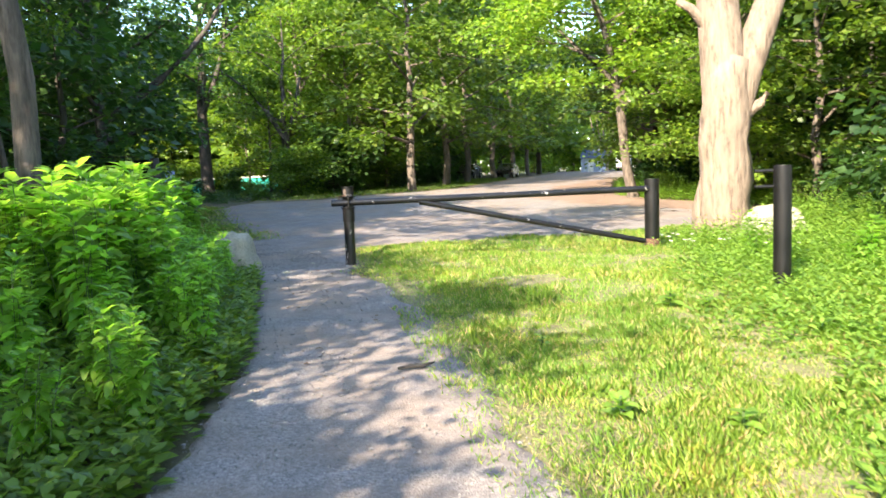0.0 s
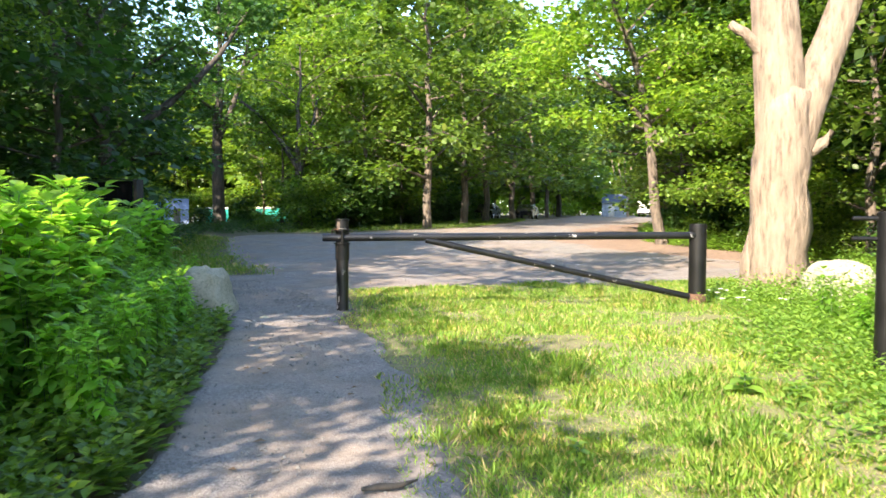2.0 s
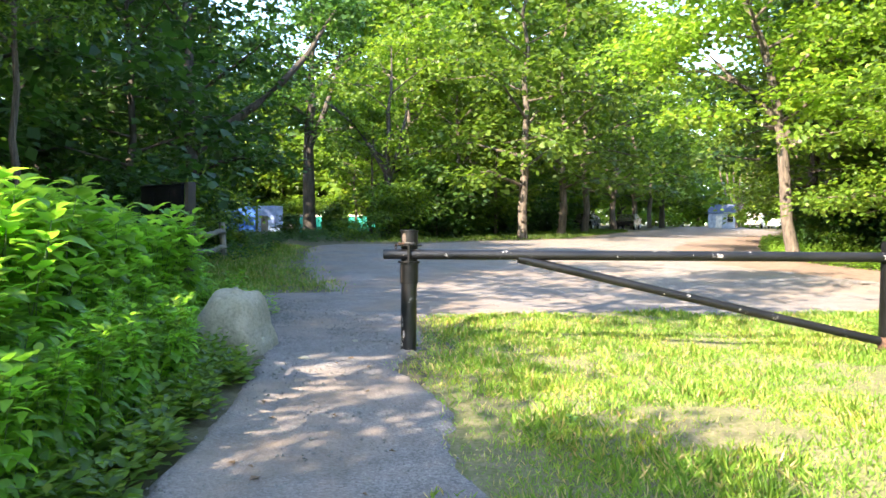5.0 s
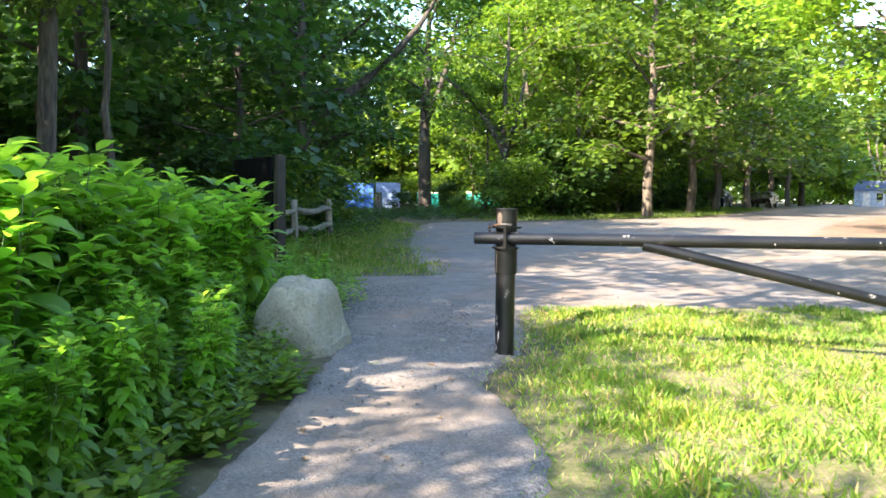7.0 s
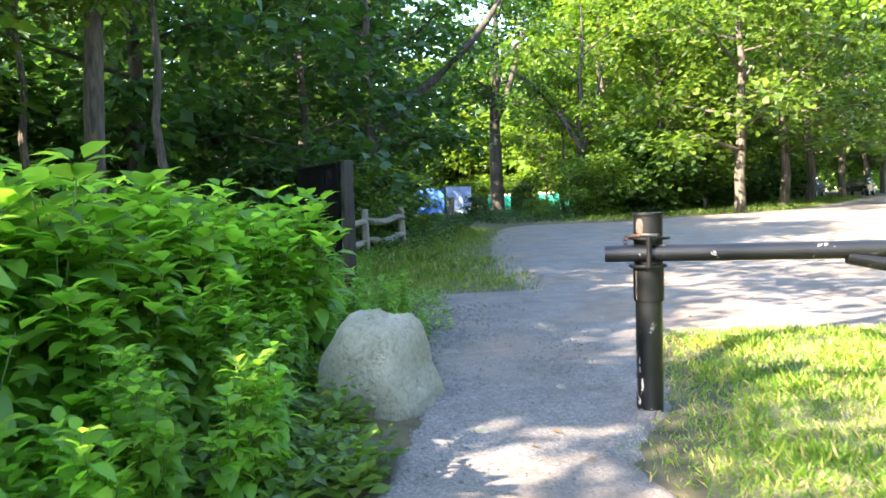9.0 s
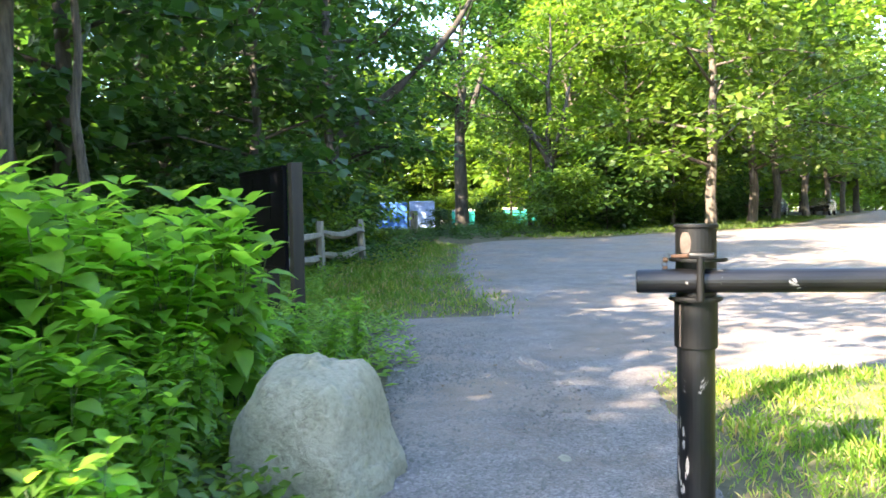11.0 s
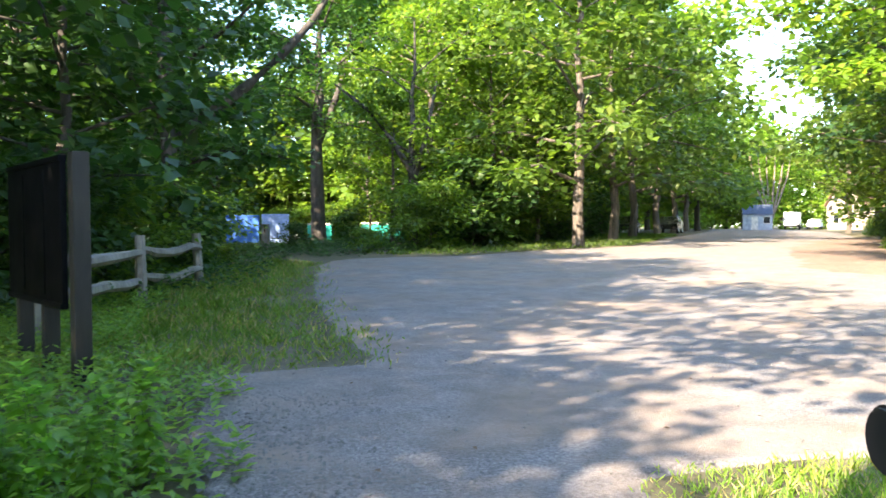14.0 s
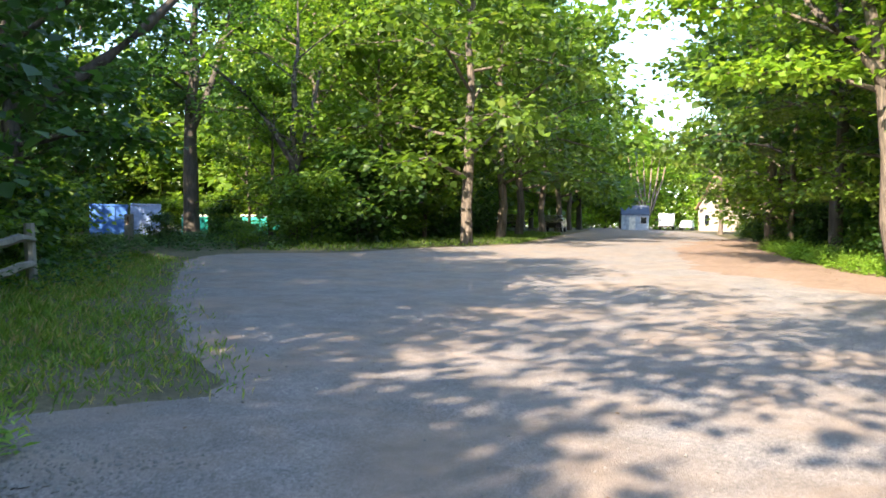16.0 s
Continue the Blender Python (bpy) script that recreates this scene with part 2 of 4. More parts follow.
def joined(*bms):
    out = bmesh.new()
    for b in bms:
        me = bpy.data.meshes.new("tmp")
        b.to_mesh(me)
        b.free()
        out.from_mesh(me)
        bpy.data.meshes.remove(me)
    return out


def thing(name, at, label, category, group="", turn=0.0):
    ob = new(name)
    ob.empty_display_size = 0.2
    ob.matrix_basis = Matrix.Translation(at) @ Matrix.Rotation(radians(turn), 4, "Z")
    return tagged(ob, label, category, group)


def tube_into(verts, faces, pts, radii, sides=8, knots=0.0, rng=None):
    """A tapering limb through pts, added to the lists."""
    base = len(verts)
    pts = [Vector(p) for p in pts]
    for i, p in enumerate(pts):
        d = (pts[min(i + 1, len(pts) - 1)] - pts[max(i - 1, 0)]).normalized()
        u = d.orthogonal().normalized() if abs(d.z) < 0.9 else Vector((1, 0, 0)).cross(d).normalized()
        w = d.cross(u)
        for k in range(sides):
            a = 2 * math.pi * k / sides
            rr = radii[i] * (1 + (knots * rng.uniform(-1, 1) if knots else 0))
            verts.append(p + u * (rr * math.cos(a)) + w * (rr * math.sin(a)))
    for i in range(len(pts) - 1):
        for k in range(sides):
            a, b = base + i * sides + k, base + i * sides + (k + 1) % sides
            faces.append((a, b, b + sides, a + sides))
    faces.append(tuple(base + (len(pts) - 1) * sides + k for k in range(sides)))


def leaves_mesh(name, at, way, up, length, width, material, fine=False):
    """Folded leaves: at, way and up are (n, 3) arrays; length and width are arrays."""
    n = len(at)
    way = way / np.linalg.norm(way, axis=1, keepdims=True)
    side = np.cross(way, up)
    side /= np.linalg.norm(side, axis=1, keepdims=True) + 1e-9
    up = np.cross(side, way)
    L, W = length[:, None], width[:, None]
    if fine:
        rows = [at,
                at + way * L * 0.3 + side * W * 0.5 + up * L * 0.08, at + way * L * 0.33 + up * L * 0.02, at + way * L * 0.3 - side * W * 0.5 + up * L * 0.08,
                at + way * L * 0.65 + side * W * 0.38 + up * L * 0.03, at + way * L * 0.68 - up * L * 0.03, at + way * L * 0.65 - side * W * 0.38 + up * L * 0.03,
                at + way * L - up * L * 0.18]
        k = 8
        tri = np.array([[0, 1, 2], [0, 2, 3], [1, 4, 5], [1, 5, 2], [2, 5, 6], [2, 6, 3], [4, 7, 5], [5, 7, 6]])
    else:
        rows = [at, at + way * L * 0.5 + side * W * 0.5 + up * L * 0.07, at + way * L - up * L * 0.1, at + way * L * 0.5 - side * W * 0.5 + up * L * 0.07]
        k = 4
        tri = np.array([[0, 1, 2], [0, 2, 3]])
    co = np.stack(rows, axis=1).reshape(-1, 3).astype(np.float32)
    idx = (np.arange(n)[:, None, None] * k + tri[None]).reshape(-1).astype(np.int32)
    me = bpy.data.meshes.new(name)
    me.vertices.add(len(co))
    me.vertices.foreach_set("co", co.ravel())
    nf = len(idx) // 3
    me.loops.add(len(idx))
    me.loops.foreach_set("vertex_index", idx)
    me.polygons.add(nf)
    me.polygons.foreach_set("loop_start", np.arange(nf, dtype=np.int32) * 3)
    me.materials.append(material)
    me.update(calc_edges=True)
    return me


def sprays(rng, centres, spread, count, flat=0.35):
    """Leaf places, ways and normals gathered round the twig ends."""
    c = np.repeat(np.asarray(centres, dtype=float), count, axis=0)
    off = rng.normal(size=c.shape) * np.array([spread, spread, spread * flat])
    at = c + off
    way = off * np.array([1, 1, 0.4]) + rng.normal(size=c.shape) * spread * 0.5
    way[:, 2] -= 0.25 * spread
    up = np.stack([rng.normal(size=len(c)) * 0.45, rng.normal(size=len(c)) * 0.45, np.ones(len(c))], axis=1)
    return at, way, up


def make_tree(name, label, seed, height, r, crown_from, spread, limbs, twigs, per_twig, leaf, bark, leafmat, lean=(0, 0), clump=0.45, extra=(), top=True, taper=0.88, flat=0.55):
    """A tree: a tapered crooked trunk with limbs, and a crown of many single leaves on twigs. extra: limbs given as (points, radii)."""
    rng = np.random.default_rng(seed)
    rr = random.Random(seed)
    tree = thing(name, (0, 0, -200), label, "tree", "trees")
    verts, faces, ends = [], [], []
    n = 9
    pts = [Vector((lean[0] * (i / n) ** 1.5 * height + rr.uniform(-1, 1) * 0.012 * height * (i > 0), lean[1] * (i / n) ** 1.5 * height + rr.uniform(-1, 1) * 0.012 * height * (i > 0), height * 0.93 * i / n - 0.15 * (i == 0))) for i in range(n + 1)]
    radii = [r * (1.35 if i == 0 else 1.0) * (1 - taper * (i / n) ** 1.15) for i in range(n + 1)]
    tube_into(verts, faces, [pts[0], pts[0].lerp(pts[1], 0.3), *pts[1:]], [radii[0], r * 1.02, *radii[1:]], 9, 0.07, rr)
    for k in range(limbs):
        f = crown_from + (0.97 - crown_from) * (k + rr.random()) / limbs
        i = min(int(f / 0.93 * n), n - 1)
        start = pts[i].lerp(pts[i + 1], min(max(f / 0.93 * n - i, 0), 1))
        a = k * 2.4 + rr.uniform(-0.5, 0.5)
        g = (f - crown_from) / max(1e-3, 1 - crown_from)
        reach = spread * (0.55 + 0.6 * math.sin(math.pi * min(1, 0.25 + 0.75 * g))) * rr.uniform(0.65, 1.1)
        if g > 0.8:
            reach *= 0.6
        rise = reach * rr.uniform(-0.1, 0.75) * (0.5 + g)
        end = start + Vector((math.cos(a) * reach, math.sin(a) * reach, rise))
        mid = start.lerp(end, 0.5) + Vector((rr.uniform(-.1, .1) * reach, rr.uniform(-.1, .1) * reach, reach * 0.1))
        lr = max(0.015, radii[i] * 0.42)
        tube_into(verts, faces, [start, start.lerp(mid, 0.55), mid, mid.lerp(end, 0.55), end], [lr, lr * 0.8, lr * 0.6, lr * 0.4, lr * 0.12], 5)
        for _ in range(twigs):
            u = rr.uniform(0.25, 1.0)
            p = (start.lerp(mid, u * 2) if u < 0.5 else mid.lerp(end, u * 2 - 1))
            w = reach * 0.42 * (1.1 - u * 0.6)
            q = p + Vector((rr.uniform(-1, 1) * w, rr.uniform(-1, 1) * w, rr.uniform(-0.35, 0.5) * w))
            if rr.random() < 0.5:
                tube_into(verts, faces, [p, q], [lr * 0.22 + 0.004, 0.004], 3)
            ends.append(q)
            ends.append(p.lerp(q, 0.55))
        ends.append(end)
    for lp, lrad, leafy in extra:
        tube_into(verts, faces, lp, lrad, 8)
        if leafy:
            ends.extend(Vector(lp[-1]) + Vector((rr.uniform(-1, 1), rr.uniform(-1, 1), rr.uniform(-0.5, 0.6))) * leafy for _ in range(max(14, twigs * 2)))
    if top:
        ends.append(pts[-1])
    part("trunk", mesh_of("trunk", verts, faces, bark, True), bark, tree)
    at, way, up = sprays(rng, [tuple(e) for e in ends], clump, per_twig, flat)
    size = leaf * rng.uniform(0.7, 1.25, len(at))
    crown = part("crown", leaves_mesh("crown", at, way, up, size, size * rng.uniform(0.7, 1.0, len(at)), leafmat), leafmat, tree)
    return tree


def plant(proto, x, y, turn=0.0, size=1.0, tall=1.0, label="", sink=0.0):
    m = Matrix.Translation((x, y, gz(x, y) - sink)) @ Matrix.Rotation(radians(turn), 4, "Z") @ Matrix.Diagonal((size, size, size * tall, 1))
    ob = copy_thing(proto, m)
    if label:
        tagged(ob, label)
    return ob


def discard(ob):
    for o in (*ob.children_recursive, ob):
        bpy.data.objects.remove(o)


# ---- ground, road ----
def line_at(table, y):
    for (y0, x0), (y1, x1) in zip(table, table[1:]):
        if y <= y1:
            return x0 + (x1 - x0) * (y - y0) / (y1 - y0)
    return table[-1][1]


EDGE_L = [(-30, -0.7), (0, -0.6), (2.5, -0.75), (5.3, -1.1), (6.75, -1.3), (8.8, -1.8), (11.5, -2.5), (12.9, -2.98), (13.8, -3.4), (15.5, -4.2), (17.1, -5.2), (18.4, -5.9), (18.9, -5.2), (19.3, -4.6), (19.8, -4.7), (21.4, -5.7), (25, -7.4), (30, -9.3), (34, -10.6), (36, -10.6), (37.5, -7.4), (41, -5.4), (44, -3.0), (47, -1.0), (55, 0.5), (65, 2.2), (80, 5), (110, 10), (150, 15), (170, 18)]
EDGE_R = [(-30, 1.5), (0, 1.4), (2.5, 1.25), (4.1, 1.0), (5.2, 0.78), (6.6, 0.5), (9, 0.0), (9.8, -0.4), (10.8, -0.55), (11.7, -1.0), (12.2, -1.42), (13.3, -1.35), (14.5, -1.6), (15.7, -1.95), (16.3, -1.8), (16.7, -0.9), (17.2, 0.4), (17.6, 1.9), (18.2, 3.5), (19, 5.5), (20, 8), (22, 9), (26, 8.2), (29, 6.8), (32, 6.0), (37, 6.6), (44, 8), (50, 10), (85, 18), (150, 26), (170, 30)]


def on_road(x, y, margin=0.0):
    return -30 < y < 170 and line_at(EDGE_L, y) - margin < x < line_at(EDGE_R, y) + margin


def spaced(*runs):
    out = [runs[0][0]]
    for a, b, step in runs:
        out += list(np.linspace(a, b, max(2, int(round((b - a) / step)) + 1))[1:])
    return out


def build_ground():
    xs = spaced((-1500, -120, 230), (-120, -24, 8), (-24, 16, 0.5), (16, 120, 8), (120, 1500, 230))
    ys = spaced((-1500, -120, 230), (-120, -12, 9), (-12, 42, 0.5), (42, 170, 4), (170, 1800, 270))
    verts, faces = [], []
    for y in ys:
        for x in xs:
            z = gz(x, y)
            if abs(x) < 60 and -40 < y < 160 and not on_road(x, y, 0.6):
                z += 0.05 * noise.noise((x * 0.7, y * 0.7, 0)) + 0.02
            verts.append((x, y, z - 0.03 if on_road(x, y, 0.3) else z))
    w = len(xs)
    for j in range(len(ys) - 1):
        for i in range(w - 1):
            a = j * w + i
            faces.append((a, a + 1, a + w + 1, a + w))
    me = mesh_of("ground", verts, faces, SOIL, True)
    me.materials.append(TURF)
    for p in me.polygons:
        if -1.2 < p.center.x < 8 and 0.5 < p.center.y < 17.5:
            p.material_index = 1
    tagged(new("ground", me), "brown leaf-strewn woodland soil under the weeds", "ground", kind="structure")


def build_road():
    ys = spaced((-30, 3, 0.5), (3, 26, 0.08), (26, 50, 0.4), (50, 170, 3))
    cols = 26
    verts, faces = [], []
    for y in ys:
        wob = 0.13 if y < 30 else 0.25
        a = line_at(EDGE_L, y) + wob * (noise.noise((y * 1.3, 3, 0)) + 0.7 * noise.noise((y * 5, 9, 0)))
        b = line_at(EDGE_R, y) + wob * (noise.noise((y * 1.1, 17, 0)) + 0.7 * noise.noise((y * 4.5, 23, 0)))
        for k in range(cols + 1):
            u = k / cols
            x = a + (b - a) * u
            edge = -0.035 if k in (0, cols) else 0.022
            verts.append((x, y, gz(x, y) - 0.012 + edge + 0.012 * noise.noise((x * 1.4, y * 1.4, 5)) * (edge > 0)))
    w = cols + 1
    for j in range(len(ys) - 1):
        for i in range(cols):
            a = j * w + i
            faces.append((a, a + 1, a + w + 1, a + w))
    tagged(new("road", mesh_of("road", verts, faces, GRAVEL, True)), "grey gravel path and lot with dusty worn patches", "gravel road", kind="structure")


def build_dirt():
    ys = spaced((22, 60, 0.25))
    verts, faces = [], []
    for y in ys:
        e = line_at(EDGE_R, y) + 0.6
        wide = (4.0 + 1.6 * noise.noise((y * 0.35, 4, 0)) + 0.7 * noise.noise((y * 1.9, 7, 0))) * min(1, (y - 21.5) / 5, (62 - y) / 9)
        for k in range(8):
            x = e - max(0.2, wide) * k / 7
            verts.append((x, y, gz(x, y) + (0.03 if 0 < k < 7 else -0.01) + 0.008 * noise.noise((x * 2, y * 2, 1))))
    faces = [(j * 8 + i, j * 8 + i + 1, j * 8 + i + 9, j * 8 + i + 8) for j in range(len(ys) - 1) for i in range(7)]
    tagged(new("dirt_verge", mesh_of("dirt_verge", verts, faces, DIRT, True)), "reddish-brown bare dirt along the edge of the road", "dirt", kind="structure")


build_ground()
build_road()
build_dirt()

# ---- gate ----
LOCK, HINGE = Vector((-1.495, 13.24, 0)), Vector((3.57, 14.24, 0))
ALONG = (HINGE - LOCK).normalized()
RAIL_Z = 1.025


def build_gate():
    g = thing("swing_gate", HINGE, "closed black steel pipe barrier gate with chipped paint", "gate")
    front = Vector((ALONG.y, -ALONG.x, 0)) * 0.078         # the rail bears on the near side of the posts
    tip = LOCK - ALONG * 0.27 - HINGE + front
    joint = ALONG * 1.15 + LOCK - HINGE + front
    rail = pipe((tip.x, tip.y, RAIL_Z), (0.0, -0.05, RAIL_Z + 0.03), 0.054)
    part("rail", rail, IRON_CHIPPED, g, "black rail with flaked grey patches")
    part("brace", pipe((joint.x, joint.y, RAIL_Z - 0.03), (-0.05, -0.01, 0.14), 0.047, 18), IRON_CHIPPED, g)
    part("hinge_post", pipe((0, 0, -0.2), (0, 0, 1.22), 0.125, 32, 0.012), IRON, g)
    part("hinge_sleeve", pipe((0, 0, 0.06), (0, 0, 0.2), 0.133, 32, 0.008), RUST, g, "rusted lower hinge sleeve")


def build_lock_post():
    p = thing("lock_post", LOCK, "scuffed black steel latch post beside the path", "post")
    part("post", pipe((0, 0, -0.2), (0, 0, 0.95), 0.085, 32), IRON_CHIPPED, p)
    part("sleeve", pipe((0, 0, 0.715), (0, 0, 0.935), 0.097, 32, 0.004), IRON, p)
    part("sleeve_seam", box(0.008, 0.006, 0.19, (-0.063, -0.074, 0.82), 0.002), WORN, p)
    part("lower_flange", pipe((0, -0.015, 0.932), (0, -0.015, 0.952), 0.12, 32, 0.006), IRON, p)
    part("head", pipe((0, 0, 0.952), (0, 0, 1.265), 0.091, 32), IRON, p)
    part("cap", pipe((0, 0, 1.262), (0, 0, 1.28), 0.1, 32, 0.005), IRON, p)
    part("upper_flange", pipe((0.01, -0.02, 1.112), (0.01, -0.02, 1.128), 0.13, 32, 0.004), IRON, p)
    part("lock_rod", pipe((0.03, -0.142, 0.94), (0.03, -0.142, 1.135), 0.017, 14, 0.003), IRON, p)
    part("lock_body", box(0.11, 0.05, 0.026, (0.035, -0.125, 1.141), 0.009), IRON_CHIPPED, p, "dull flat lock on the flange")
    part("shackle", pipe((-0.1, -0.075, 1.136), (-0.02, -0.125, 1.142), 0.009, 8, 0.002), RUST, p, "rusty bent shackle")
    links = []
    for k in range(5):
        a = k / 4
        bm = bmesh.new()
        bmesh.ops.create_cone(bm, cap_ends=False, segments=8, radius1=0.012, radius2=0.012, depth=0.02)
        bmesh.ops.transform(bm, matrix=Matrix.Translation((-0.118 - 0.012 * math.sin(a * 3), -0.085, 1.14 - 0.02 * k)) @ Matrix.Rotation(k * 1.57, 4, "Z") @ Matrix.Rotation(1.57, 4, "X"), verts=bm.verts)
        links.append(bm)
    part("chain", joined(*links), RUST, p, "short rusty chain")
    rp = random.Random(6)
    for k in range(16):
        a0, z0 = -0.75 + rp.gauss(0, 0.3), 0.02 + abs(rp.gauss(0, 0.16))
        w, h = rp.uniform(0.03, 0.12), rp.uniform(0.015, 0.05)
        ring = [(a0 + w * math.cos(q) * rp.uniform(0.6, 1), z0 + h * (1 + math.sin(q) * rp.uniform(0.6, 1))) for q in (i * 0.785 for i in range(8))]
        v = [(0.0865 * math.sin(a), -0.0865 * math.cos(a), z) for a, z in ring]
        part("peeled_fleck", mesh_of("peeled_fleck", v, [tuple(range(8))], PEELED), PEELED, p, "pale bare fleck" if k == 0 else "")
    v = [(0.0925 * math.sin(a), -0.0925 * math.cos(a), z) for z, w in ((1.15, 0.2), (1.17, 0.28), (1.2, 0.3), (1.225, 0.26), (1.245, 0.14)) for a in (-0.45 - w, -0.45 - w / 2, -0.45, -0.45 + w / 2, -0.45 + w)]
    f = [(r * 5 + k, r * 5 + k + 1, r * 5 + k + 6, r * 5 + k + 5) for r in range(4) for k in range(4)]
    part("worn_patch", mesh_of("worn_patch", v, f, WORN, True), WORN, p, "bare worn paint patch")


def build_bollard():
    b = thing("bollard", (3.91, 9.33, 0), "tall black steel bollard with two short prongs in weeds", "bollard")
    part("post", pipe((0, 0, -0.2), (0, 0, 1.4), 0.095, 32, 0.01), IRON, b)
    for z in (1.34, 1.17):
        part("prong", pipe((-0.05, 0.02, z), (-0.29, 0.03, z), 0.02, 10, 0.003), IRON, b)
    part("base_plate", box(0.4, 0.24, 0.05, (0.12, 0.05, 0.02), 0.01), IRON, b)


build_gate()
build_lock_post()
build_bollard()


# ---- boulders ----
def build_boulder(at, half, seed, label, flat=0.0):
    bm = bmesh.new()
    bmesh.ops.create_icosphere(bm, subdivisions=5, radius=1)
    for v in bm.verts:
        d = v.co.normalized()
        k = 5.0
        f = (abs(d.x) ** k + abs(d.y) ** k + abs(d.z) ** k) ** (-1 / k)
        q = d * f
        up = max(q.z + 0.25, 0)
        q = Vector((q.x * (1 - 0.27 * up), q.y * (1 - 0.16 * up), q.z - 0.05 * abs(q.x) * (q.z > 0)))
        o = Vector((seed * 7.1, seed * 3.3, 0))
        s = 1 + 0.09 * noise.noise(d * 1.3 + o) + 0.07 * noise.noise(d * 2.6 + o) + 0.03 * noise.noise(d * 7 + o) + 0.012 * noise.noise(d * 22 + o)
        v.co = Vector((q.x * half[0], q.y * half[1], q.z * half[2])) * s
    b = part("boulder", bm, STONE)
    b.matrix_basis = Matrix.Translation(at)
    tagged(b, label, "boulder")


build_boulder((-3.31, 12.86, 0.14), (0.4, 0.37, 0.48), 1, "pale grey rounded boulder at the edge of the path")
build_boulder((5.82, 14.8, 0.2), (0.54, 0.46, 0.46), 3, "pale sunlit boulder at the foot of the big tree")


# ---- notice board ----
def build_board():
    a, b = Vector((-6.5, 17.7, 0)), Vector((-8.0, 18.85, 0))
    d = (b - a).normalized()
    turn = math.degrees(math.atan2(d.y, d.x))
    s = thing("notice_board", a, "black wooden notice board on three posts among weeds", "notice board", turn=turn)
    ln = (b - a).length
    for u, t in ((0, 0.15), (0.5, 0.12), (1, 0.13)):
        part("post", box(t, 0.14, 2.2, (u * ln, 0, 0.9 if u != 0.5 else 0.75), 0.008), POST_DARK, s, "dark stained square post")
    part("panel", box(ln, 0.05, 1.22, (ln / 2 + 0.08, 0.1, 1.32), 0.006), PANEL, s, "blank black panel")
    for z in (1.95, 0.69):
        part("panel_frame", box(ln, 0.07, 0.05, (ln / 2 + 0.08, 0.105, z), 0.006), PANEL, s)
    for u in (0.3, 0.68):
        part("seam", box(0.025, 0.008, 1.1, (ln * u + 0.05, 0.128, 1.32), 0.002), PANEL, s)


build_board()


# ---- split-rail fence ----
def build_fence():
    f = thing("split_rail_fence", (-9.6, 23.4, gz(0, 23.4)), "weathered grey split-rail fence of rough posts", "fence")
    org = Vector((-9.6, 23.4, 0))
    posts = [Vector((-8.75, 19.9, 0)), Vector((-9.6, 23.4, 0)), Vector((-10.45, 26.85, 0))]
    rr = random.Random(4)
    for i, p in enumerate(posts):
        v, fc = [], []
        lean = (0.06, 0.02) if i == 2 else (0.01, 0.0)
        q = p - org
        tube_into(v, fc, [(q.x, q.y, -0.2), (q.x - lean[0] * 0.5, q.y, 0.4), (q.x - lean[0], q.y, 0.85), (q.x - lean[0] * 1.4, q.y, 1.17)], [0.1, 0.1, 0.095, 0.085], 7, 0.12, rr)
        part("post", mesh_of("post", v, fc, WOOD_GREY), WOOD_GREY, f)
    for i in range(2):
        for z in (0.45, 0.92):
            a, b = posts[i] - org, posts[i + 1] - org
            v, fc = [], []
            pts = [Vector((*(a.lerp(b, u)).xy, z + 0.05 * rr.uniform(-1, 1) - 0.06 * math.sin(math.pi * u))) for u in (0, 0.2, 0.4, 0.6, 0.8, 1.0)]
            tube_into(v, fc, pts, [0.055, 0.08, 0.09, 0.085, 0.08, 0.055], 6, 0.14, rr)
            part("rail", mesh_of("rail", v, fc, WOOD_GREY), WOOD_GREY, f)
    s = thing("short_post", (-17.0, 44.5, gz(-17, 44.5)), "short brown wooden post at the lot edge", "post")
    part("post", box(0.3, 0.25, 1.4, (0, 0, 0.55), 0.02), WOOD_GREY, s)
    part("reflector", box(0.06, 0.02, 0.3, (0.02, -0.14, 1.0), 0.004), RUST, s)


build_fence()

# ---- far buildings and vehicles ----
def build_shed(at, turn):
    s = thing("shed", at, "pale blue shed with a dark slate roof", "shed", turn=turn)
    part("wall", box(3.8, 3.4, 2.2, (0, 0, 1.1), 0.01), PALE_BLUE, s)
    v = [(-2.0, -1.9, 2.2), (2.0, -1.9, 2.2), (2.0, 1.9, 2.2), (-2.0, 1.9, 2.2), (-2.0, 0, 3.6), (2.0, 0, 3.6)]
    part("roof", mesh_of("roof", v, [(0, 1, 5, 4), (2, 3, 4, 5), (0, 4, 3), (1, 2, 5), (0, 3, 2, 1)], SLATE), SLATE, s)
    part("door", box(0.9, 0.06, 1.9, (-0.4, -1.72, 0.95), 0.01), WHITE, s)
    w = part("window", box(0.8, 0.06, 0.9, (1.2, -1.72, 1.4), 0.01), GLASS_DARK, s)
    part("frame", box(0.95, 0.04, 1.05, (1.2, -1.71, 1.4), 0.01), WHITE, w)


def build_trailer(at, turn):
    s = thing("box_trailer", at, "white box trailer parked on the road", "trailer", turn=turn)
    part("body", box(2.3, 4.2, 2.1, (0, 0, 1.55), 0.06), WHITE, s)
    for x in (-0.95, 0.95):
        for y in (-0.6, 0.5):
            part("wheel", pipe((x - 0.12, y, 0.35), (x + 0.12, y, 0.35), 0.35, 18, 0.03), RUBBER, s)
    part("bumper", box(2.2, 0.12, 0.25, (0, -2.1, 0.55), 0.02), RUBBER, s)


